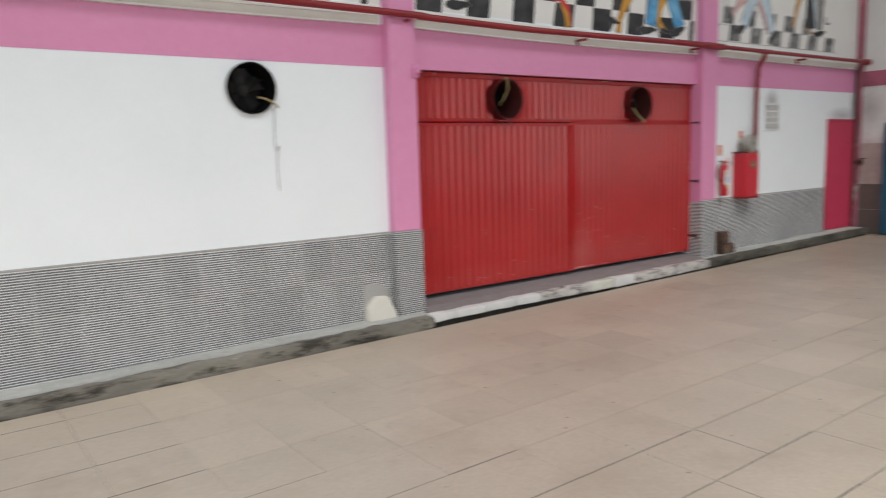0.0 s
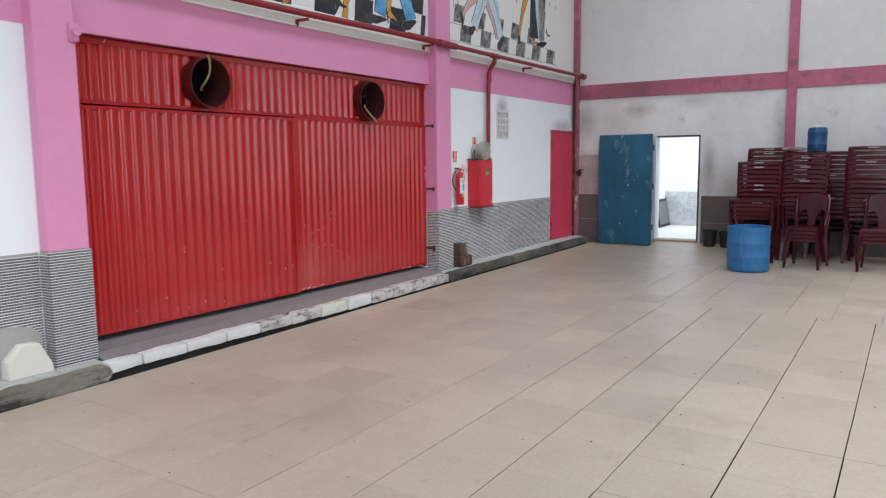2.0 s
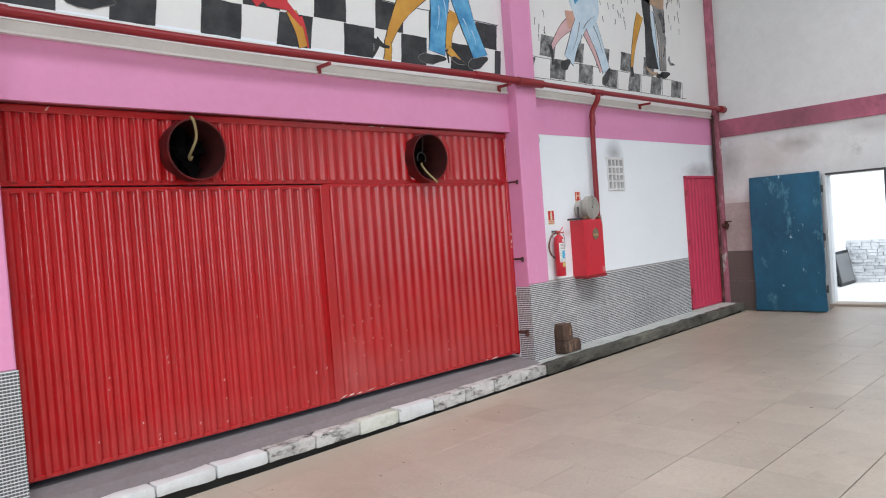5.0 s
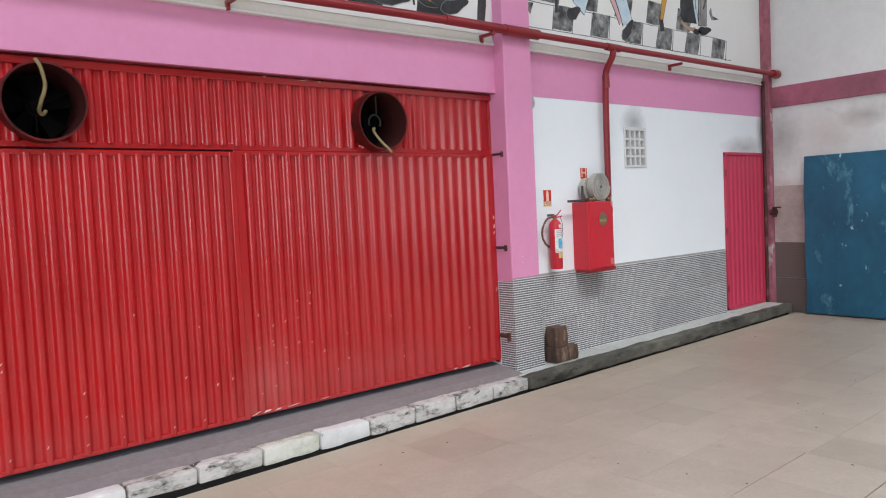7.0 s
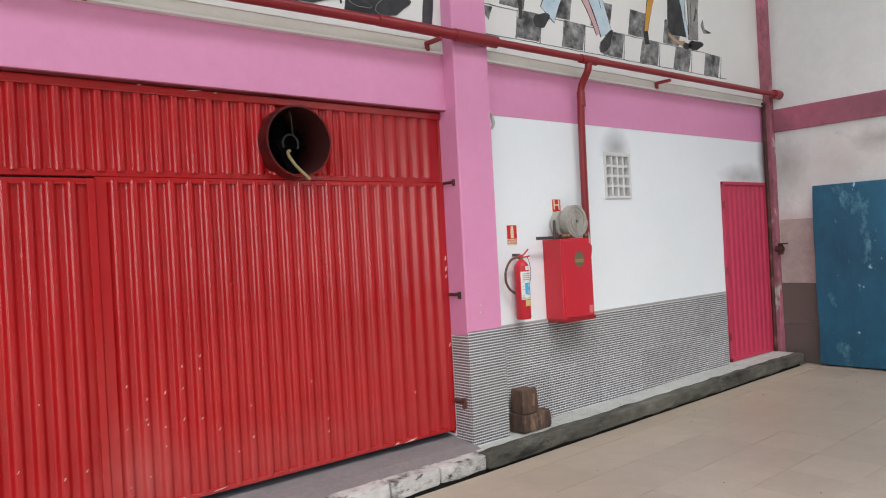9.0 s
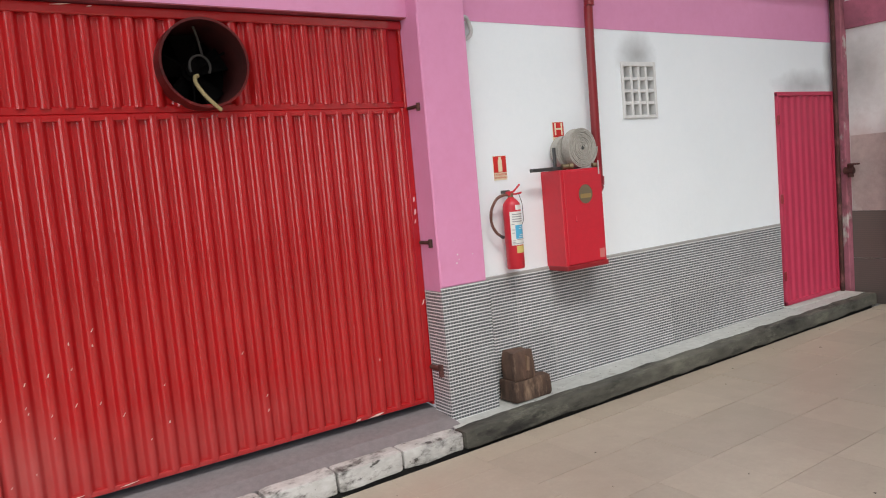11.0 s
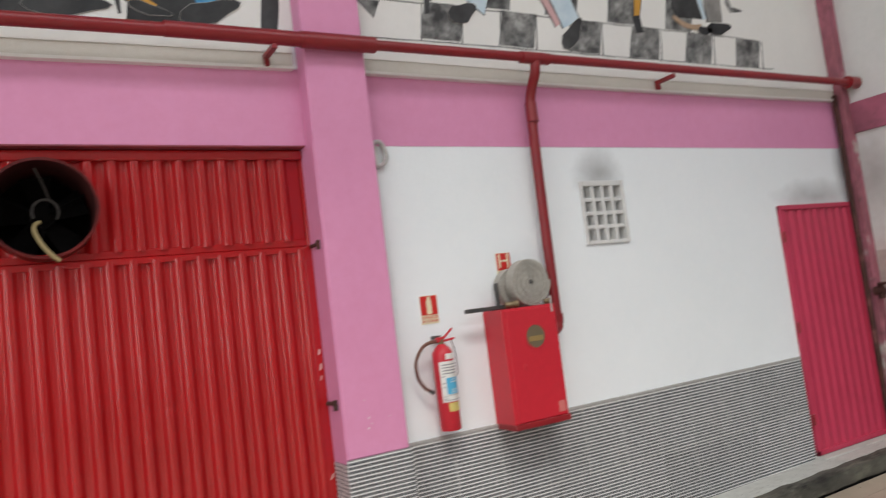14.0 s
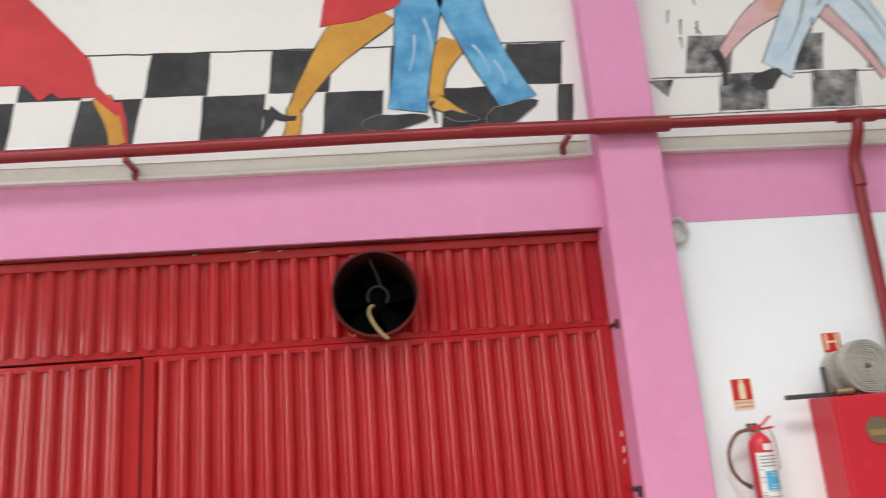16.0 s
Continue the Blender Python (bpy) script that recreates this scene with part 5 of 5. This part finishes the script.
for sx, sy, turn, count, wide in STACKS:
    for k in range(count):
        m = pose(sx + 0.006 * k * math.cos(radians(turn)), sy + random.uniform(-0.006, 0.006), fz(sx) + RISE[wide] * k, 0, 0, turn + random.uniform(-1.2, 1.2))
        if wide in protos:
            twin = copy_thing(protos[wide], m)
            if random.random() > 0.22:
                for ob in twin.children_recursive:
                    if ob.name.startswith("mark"):
                        bpy.data.objects.remove(ob)
                        break
        else:
            protos[wide] = make_chair(wide)
            protos[wide].matrix_basis = m
KZ = fz(12.83) + 0.065 * 11 + 0.853
keg = thing("water_jug", "dark blue plastic water jug on top of the chair stack", "jug")
bm = lathe([(0.0, 0.0), (0.118, 0.0), (0.126, 0.012), (0.126, 0.085), (0.130, 0.09), (0.130, 0.10), (0.126, 0.105), (0.127, 0.25), (0.131, 0.256), (0.131, 0.272), (0.126, 0.278), (0.122, 0.315), (0.105, 0.335), (0.0, 0.335)], 28, at=(12.70, 2.07, KZ))
part("body", bm, KEG_BLUE, keg, "", True)
part("lid", lathe([(0.0, 0.362), (0.07, 0.360), (0.082, 0.352), (0.084, 0.336), (0.0, 0.336)], 24, at=(12.70, 2.07, KZ)), LABEL_WHITE, keg, "white screw lid", True)
part("tap_block", box(12.555, 12.60, 2.045, 2.105, KZ + 0.035, KZ + 0.10, 0.006), KEG_BLUE, keg)
part("tap", tube([(12.58, 2.08, KZ + 0.06), (12.545, 2.085, KZ + 0.06), (12.54, 2.085, KZ + 0.025)], 0.012, 8), KEG_BLUE, keg, "", True)
bag = thing("plastic_bag", "crumpled translucent plastic bag on top of the chair stack", "bag")
bm = bmesh.new()
bmesh.ops.create_icosphere(bm, subdivisions=3, radius=1, matrix=Matrix.LocRotScale((12.66, 2.36, KZ + 0.035), None, (0.11, 0.16, 0.035)))
for v in bm.verts:
    v.co += 0.02 * noise.noise_vector(v.co * 14)
part("film", bm, surface("pale_plastic_film", (0.30, 0.22, 0.22), (0.19, 0.12, 0.12), 0.3, large=9), bag, "", True)

# ---- the mural: painted chequered floor and plain coloured shapes ----
MY = WALL_Y


def paint(points, y, bm=None):
    """A painted shape with slightly uneven, brushed edges."""
    out = []
    for (x0, z0), (x1, z1) in zip(points, points[1:] + points[:1]):
        n = max(int(math.hypot(x1 - x0, z1 - z0) / 0.045), 1)
        for k in range(n):
            px, pz = x0 + (x1 - x0) * k / n, z0 + (z1 - z0) * k / n
            w = noise.noise_vector(Vector((px * 11, pz * 11, y * 900)))
            s = 0.006 if n > 1 else 0.0015
            out.append((px + s * w.x, pz + s * w.y))
    return plate(out, MY - y - 0.0012, MY, bm)


def limb(p0, p1, w0, w1, bow=0.0, n=8):
    """A tapering bar between two points of the wall, bowed sideways."""
    (x0, z0), (x1, z1) = p0, p1
    d = Vector((x1 - x0, z1 - z0))
    s = Vector((-d.y, d.x)).normalized()
    left, right = [], []
    for i in range(n + 1):
        t = i / n
        c = Vector((x0, z0)) + d * t + s * bow * math.sin(math.pi * t)
        w = (w0 + (w1 - w0) * t) / 2 * (1 + 0.10 * math.sin(5.5 * t + 0.6))
        left.append(tuple(c + s * w))
        right.append(tuple(c - s * w))
    return left + right[::-1]


def shoe(x, z, length, height, turn):
    a = radians(turn)
    out = []
    for k in range(12):
        u = k * math.tau / 12
        px, pz = math.cos(u) * length / 2, math.sin(u) * height / 2 * (1.25 if math.cos(u) < 0 else 0.8)
        out.append((x + px * math.cos(a) - pz * math.sin(a), z + px * math.sin(a) + pz * math.cos(a)))
    return out


def boot(host, x, z, length, height, turn):
    """A dark rounded shape with a pale painted rim."""
    shape(host, shoe(x, z, length + 0.005, height + 0.005, turn), 0.0060, M_ASH)
    shape(host, shoe(x, z, length, height, turn), 0.0066, M_BLACK)


m1 = thing("mural", "black and white chequered mural with plain coloured shapes on the wall", "mural")


def squares(host, x0, x1, pitch, rows, material, lean, skip=()):
    for r, (z0, z1, shift) in enumerate(rows):
        k = 0
        x = x0 + shift
        while x < x1:
            if (r, k) not in skip:
                a, b = max(x, x0), min(x + pitch * 0.5, x1)
                j = [random.uniform(-0.008, 0.008) for _ in range(4)]
                if b - a > 0.03:
                    part("painted_square", paint([(a - lean + j[0], z0), (b - lean + j[1], z0), (b + j[2], z1), (a + j[3], z1)], 0.001), material, host)
            x += pitch
            k += 1


squares(m1, 4.20, 8.755, 0.632, ((3.035, 3.295, 0.045), (3.30, 3.548, -0.225)), M_BLACK, 0.03)
part("outline", paint([(4.2, 3.545), (8.74, 3.553), (8.74, 3.560), (4.2, 3.552)], 0.0015), M_BLACK, m1)
squares(m1, -0.85, 3.70, 0.632, ((3.035, 3.295, 0.045), (3.30, 3.548, -0.225)), M_BLACK, 0.03)


def shape(host, pts, depth, material, label=""):
    part("painted_shape", paint(pts, depth), material, host, label)


def bar(host, p0, p1, w0, w1, bow, depth, material):
    """A tapering painted bar with a thin dark outline."""
    shape(host, limb(p0, p1, w0 + 0.012, w1 + 0.012, bow), depth - 0.0007, M_BLACK)
    shape(host, limb(p0, p1, w0, w1, bow), depth, material)


# warm yellow and blue shapes over the chequer
bar(m1, (7.70, 3.80), (7.235, 3.19), 0.27, 0.07, -0.04, 0.003, M_YELLOW)
bar(m1, (7.235, 3.21), (7.215, 3.035), 0.06, 0.09, 0.01, 0.0042, M_YELLOW)
shape(m1, limb((7.115, 3.20), (7.06, 3.05), 0.07, 0.012, 0.01), 0.0038, M_BLACK)
shape(m1, limb((7.11, 3.205), (7.25, 3.15), 0.05, 0.03, -0.02), 0.0046, M_BLACK)
bar(m1, (8.13, 3.58), (8.00, 3.21), 0.15, 0.075, -0.05, 0.003, M_YELLOW)
bar(m1, (7.99, 3.22), (8.14, 3.125), 0.075, 0.05, 0.0, 0.0042, M_YELLOW)
shape(m1, limb((7.97, 3.22), (7.985, 3.09), 0.035, 0.012, 0.0), 0.0038, M_BLACK)
boot(m1, 8.12, 3.125, 0.20, 0.05, -12)
bar(m1, (8.00, 4.2), (7.835, 3.17), 0.28, 0.205, 0.0, 0.0054, M_BLUE)
bar(m1, (8.10, 4.2), (8.44, 3.20), 0.25, 0.215, -0.06, 0.0054, M_BLUE)
for fold in ((7.90, 3.62, 7.86, 3.40), (7.96, 3.72, 7.99, 3.50), (8.22, 3.55, 8.30, 3.38), (8.33, 3.45, 8.38, 3.30)):
    shape(m1, limb(fold[:2], fold[2:], 0.010, 0.003, 0.012), 0.0066, M_PALE)
boot(m1, 7.77, 3.112, 0.37, 0.085, 5)
boot(m1, 8.40, 3.145, 0.32, 0.10, 20)
shape(m1, [(7.39, 3.685), (7.62, 3.72), (7.83, 3.81), (7.93, 3.98), (7.86, 4.45), (7.50, 4.4), (7.44, 3.98)], 0.006, M_RED)
shape(m1, [(5.45, 4.3), (5.72, 4.25), (5.87, 3.89), (6.03, 3.71), (6.19, 3.53), (6.23, 3.38), (6.365, 3.24), (6.34, 3.20), (6.215, 3.31), (6.05, 3.31), (6.01, 3.345), (5.95, 3.30), (5.87, 3.39), (5.62, 3.40), (5.35, 3.44), (5.30, 3.9)], 0.006, M_RED)
bar(m1, (6.255, 3.31), (6.345, 3.04), 0.085, 0.085, 0.015, 0.0042, M_YELLOW)
shape(m1, limb((6.34, 3.28), (6.39, 3.04), 0.03, 0.014, 0.01), 0.0050, M_RED)
bar(m1, (5.0, 4.2), (4.78, 3.2), 0.25, 0.18, 0.0, 0.0054, M_ASH)
boot(m1, 4.74, 3.14, 0.33, 0.09, 4)

m2 = thing("mural", "grey sketched chequered mural with pale plain shapes on the wall", "mural")
squares(m2, 9.42, 12.66, 0.540, ((3.10, 3.325, 0.20), (3.332, 3.565, 0.04)), M_GREY, 0.055, ((1, 5),))
part("outline", paint([(9.25, 3.080), (12.7, 3.100), (12.7, 3.106), (9.25, 3.086)], 0.0015), M_GREY, m2)
part("outline", paint([(9.20, 3.305), (12.40, 3.325), (12.40, 3.331), (9.20, 3.311)], 0.0015), M_GREY, m2)
for k in range(12):
    gx = 9.60 + 0.274 * k
    shape(m2, limb((gx - 0.03, 3.09), (gx, 3.32), 0.008, 0.005, 0.0), 0.0016, M_GREY)
shape(m2, [(9.18, 3.295), (9.33, 3.30), (9.285, 3.19)], 0.001, M_GREY)
bar(m2, (10.01, 3.76), (9.63, 3.43), 0.14, 0.055, -0.03, 0.003, M_ROSE)
shape(m2, limb((9.60, 3.47), (9.625, 3.25), 0.055, 0.03, 0.02), 0.0044, M_BLACK)
bar(m2, (10.29, 3.72), (10.59, 3.27), 0.085, 0.05, 0.02, 0.003, M_ROSE)
shape(m2, [(9.93, 3.90), (10.20, 3.92), (10.07, 3.71), (9.96, 3.70)], 0.0034, surface("mural_apricot", (0.62, 0.36, 0.27), (0.54, 0.30, 0.22), 0.7, large=6, bump=0))
bar(m2, (10.32, 3.90), (9.945, 3.335), 0.20, 0.185, -0.03, 0.0054, M_PALE)
bar(m2, (10.40, 3.86), (10.70, 3.29), 0.22, 0.17, 0.02, 0.0050, M_PALE)
boot(m2, 9.87, 3.285, 0.22, 0.105, 25)
boot(m2, 10.70, 3.225, 0.28, 0.095, 50)
shape(m2, [(10.12, 3.82), (9.98, 4.12), (10.12, 4.45), (10.30, 4.75), (10.64, 4.75), (10.62, 4.25), (10.62, 3.98), (10.55, 3.85), (10.32, 3.76)], 0.006, M_PALE)
bar(m2, (9.98, 4.42), (9.60, 4.20), 0.14, 0.08, 0.03, 0.005, M_PALE)
bar(m2, (9.62, 4.20), (9.50, 4.50), 0.10, 0.07, 0.02, 0.005, M_ROSE)
for k in range(4):
    shape(m2, limb((10.10 + 0.02 * k, 4.15 + 0.12 * k), (10.42 + 0.03 * k, 4.22 + 0.12 * k), 0.018, 0.006, 0.02), 0.0068, M_ASH)
bar(m2, (11.58, 4.10), (11.295, 3.38), 0.14, 0.05, -0.03, 0.003, M_YELLOW)
shape(m2, limb((11.29, 3.40), (11.31, 3.28), 0.06, 0.08, 0.0), 0.0044, M_BLACK)
shape(m2, [(11.62, 4.45), (11.86, 4.40), (11.83, 4.0), (11.90, 3.72), (11.97, 3.44), (11.72, 3.43), (11.66, 3.50), (11.69, 3.95)], 0.006, M_BLACK)
shape(m2, limb((11.66, 3.43), (11.94, 3.375), 0.028, 0.05, -0.03), 0.0064, M_TAN)
bar(m2, (12.03, 4.50), (12.10, 3.43), 0.27, 0.16, 0.04, 0.0044, M_ASH)
bar(m2, (11.90, 4.20), (11.98, 3.44), 0.10, 0.07, -0.02, 0.0036, M_PALE)
shape(m2, [(11.72, 4.30), (12.20, 4.25), (12.30, 4.85), (11.65, 4.85)], 0.006, M_TAN)
boot(m2, 12.14, 3.385, 0.28, 0.085, 10)
boot(m2, 11.98, 3.355, 0.16, 0.06, 6)
for p0, p1 in (((9.72, 4.06), (10.02, 4.10)), ((9.80, 4.20), (10.08, 4.16)), ((10.12, 4.02), (10.34, 4.12)), ((10.10, 4.22), (10.36, 4.30))):
    shape(m2, limb(p0, p1, 0.045, 0.016, 0.015), 0.0074, M_BLUE)
for p0, p1, w in (((10.20, 3.80), (10.02, 3.45), 0.012), ((10.27, 3.74), (10.52, 3.92), 0.014), ((10.48, 3.80), (10.64, 3.50), 0.014), ((10.22, 3.66), (10.10, 3.42), 0.010)):
    shape(m2, limb(p0, p1, w, 0.004, 0.02), 0.0076, M_GREY)
for p0, p1, w in (((12.10, 4.25), (12.18, 3.95), 0.16), ((12.20, 3.90), (12.12, 3.62), 0.05), ((11.92, 4.2), (11.96, 3.6), 0.012), ((12.06, 3.95), (12.05, 3.50), 0.010)):
    shape(m2, limb(p0, p1, w, w * 0.4, 0.02), 0.0076, M_GREY)
stroke = random.Random(5)
for x0, x1, z0, z1, n in ((10.62, 11.25, 3.95, 4.55, 26), (12.30, 12.75, 4.05, 4.65, 16), (9.36, 9.62, 3.55, 3.85, 6), (11.30, 11.55, 4.25, 4.55, 6)):
    for _ in range(n):
        px, pz = stroke.uniform(x0, x1), stroke.uniform(z0, z1)
        shape(m2, limb((px, pz), (px + stroke.uniform(-0.02, 0.03), pz - stroke.uniform(0.05, 0.11)), 0.013, 0.005, stroke.uniform(-0.01, 0.01), 3), 0.002, M_GREY)
shape(m2, [(12.25, 3.60), (12.29, 3.66), (12.32, 3.57), (12.45, 3.55), (12.30, 3.52)], 0.002, M_GREY)
for k in range(9):
    a = 0.05 * k
    shape(m2, limb((10.62 + 0.03 * (k % 3) + a, 4.62 - 0.9 * a), (10.76 + a, 4.50 - 0.8 * a), 0.010, 0.004, 0.03), 0.002, M_GREY)
    shape(m2, limb((12.30 + 0.02 * (k % 4), 4.30 + a), (12.42 + 0.03 * (k % 3), 4.42 + a), 0.012, 0.004, 0.02), 0.002, M_GREY)

# ---- floor tiles ----
floor = tagged(new("floor"), "worn beige square floor tiles with thin dark joints", "floor", "", "structure")
bm = bmesh.new()
corners = [bm.verts.new((x, y, fz(x) - 0.012)) for x, y in ((WEST, SOUTH), (EAST, SOUTH), (EAST, 5.738), (WEST, 5.738))]
bm.faces.new(corners)
r = bmesh.ops.extrude_face_region(bm, geom=bm.faces[:])
for v in r["geom"]:
    if isinstance(v, bmesh.types.BMVert):
        v.co.z -= 0.1
part("bed", bm, GROUT, floor, "dark joints between the tiles")
# dark bar for the shade in the slot between tiles and kerb
part("gutter", sloped(WEST, EAST, 5.74, 5.9, -0.3, -0.085), SLOT, floor, "dark gap along the kerb, shade painted in")


def tile_mesh(w, d, gx, gy):
    """A floor tile of its own, with a fine bevel, its middle at the origin."""
    bm = bmesh.new()
    b = 0.0007
    lo = [bm.verts.new((sx * (w / 2 - gx), sy * (d / 2 - gy[i // 2]), -0.012)) for i, (sx, sy) in enumerate(((-1, -1), (1, -1), (1, 1), (-1, 1)))]
    mid = [bm.verts.new((v.co.x, v.co.y, -b)) for v in lo]
    up = [bm.verts.new((v.co.x - math.copysign(b, v.co.x), v.co.y - math.copysign(b, v.co.y), 0)) for v in lo]
    for u, v in ((lo, mid), (mid, up)):
        for k in range(4):
            bm.faces.new((u[k], u[(k + 1) % 4], v[(k + 1) % 4], v[k]))
    bm.faces.new(up)
    return bm


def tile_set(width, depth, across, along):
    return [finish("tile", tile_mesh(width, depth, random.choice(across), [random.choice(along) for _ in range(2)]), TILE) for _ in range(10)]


# two fields meet at FIELD: large tiles with open joints towards the entrance, smaller ones, nearly closed, at the far end; a cut row along the kerb
FIELD = 8.735
SHUT, HAIR, OPEN = (0.0002, 0.0003, 0.0006, 0.0010, 0.0018), (0.0004, 0.0006, 0.0016, 0.0010, 0.0026), (0.0019, 0.0027, 0.0032, 0.0038)
open_kinds = tile_set(0.5, 0.484, SHUT, OPEN)
kinds = tile_set(0.5, 0.484, SHUT, HAIR)
cut_kinds = tile_set(0.5, 0.284, SHUT, HAIR)
end_kinds = tile_set(0.41, 0.409, SHUT[:4], (0.0003, 0.0006, 0.0018, 0.0032))
end_cut_kinds = tile_set(0.41, 0.19, SHUT[:4], (0.0006, 0.0018, 0.0030))
slope = math.atan(0.0115)
far = bmesh.new()
rng = random.Random(7)
made = 0
for start, count, wide, first, row in ((FIELD - 33 * 0.5, 33, 0.5, 0.284, 0.484), (FIELD, 12, 0.41, 0.19, 0.409)):
    for col in range(count):
        cx = start + (col + 0.5) * wide
        y, d = 5.74, first
        while y - d > SOUTH:
            cy = y - d / 2
            lift = rng.uniform(-0.0008, 0.0008)
            if 1.2 < cx < 13.3 and cy > 0.0 and made < 300 and cy > 5.9 - 0.62 * (cx + 1.5):
                if cx > FIELD:
                    pick = end_cut_kinds if d < 0.2 else end_kinds
                else:
                    pick = cut_kinds if d < 0.3 else open_kinds if cy < 3.3 else kinds
                ob = new("tile", rng.choice(pick))
                ob.parent = floor
                ob.matrix_basis = Matrix.Translation((cx, cy, fz(cx) + lift)) @ Matrix.Rotation(-slope, 4, "Y") @ Matrix.Rotation(rng.uniform(-0.0012, 0.0012), 4, "Z")
                made += 1
            else:
                g, gy = rng.choice(SHUT), rng.choice(OPEN if cx < FIELD else SHUT)
                v = [far.verts.new((cx + sx * (wide / 2 - g), cy + sy * (d / 2 - gy), fz(cx + sx * wide / 2) + lift)) for sx, sy in ((-1, -1), (1, -1), (1, 1), (-1, 1))]
                far.faces.new(v)
            y -= d
            d = row
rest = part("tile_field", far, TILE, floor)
rest["kind"] = "stuff"
# small dark specks of dirt lying on the tiles
bm = bmesh.new()
for _ in range(260):
    px, py = rng.uniform(1, 13), rng.uniform(-1, 5.7)
    a, s = rng.uniform(0, 6.28), 0.003 + 0.010 * rng.random() ** 2.5
    ds = [Vector((math.cos(a + k * 2.1) * s * rng.uniform(0.5, 1.5), math.sin(a + k * 2.1) * s * rng.uniform(0.5, 1.5), 0)) for k in range(3)]
    base = [bm.verts.new(Vector((px, py, fz(px) + 0.001)) + q) for q in ds]
    tip = bm.verts.new(Vector((px, py, fz(px) + 0.004)))
    for k in range(3):
        bm.faces.new((base[k], base[(k + 1) % 3], tip))
tagged(part("dirt_specks", bm, SLOT), "small dark specks of dirt on the floor", "dirt", "", "stuff")
bm = bmesh.new()
for _ in range(60):
    px, py = rng.uniform(8.9, 13.2), rng.uniform(5.87, 6.04)
    s = rng.uniform(0.002, 0.005)
    z = fz(px) + 0.120
    base = [bm.verts.new((px + s * math.cos(k * 2.1 + px * 9), py + s * math.sin(k * 2.1 + px * 9), z)) for k in range(3)]
    tip = bm.verts.new((px, py, z + 0.004))
    for k in range(3):
        bm.faces.new((base[k], base[(k + 1) % 3], tip))
tagged(part("ledge_dirt", bm, SLOT), "small dark specks of dirt on the ledge", "dirt", "", "stuff")
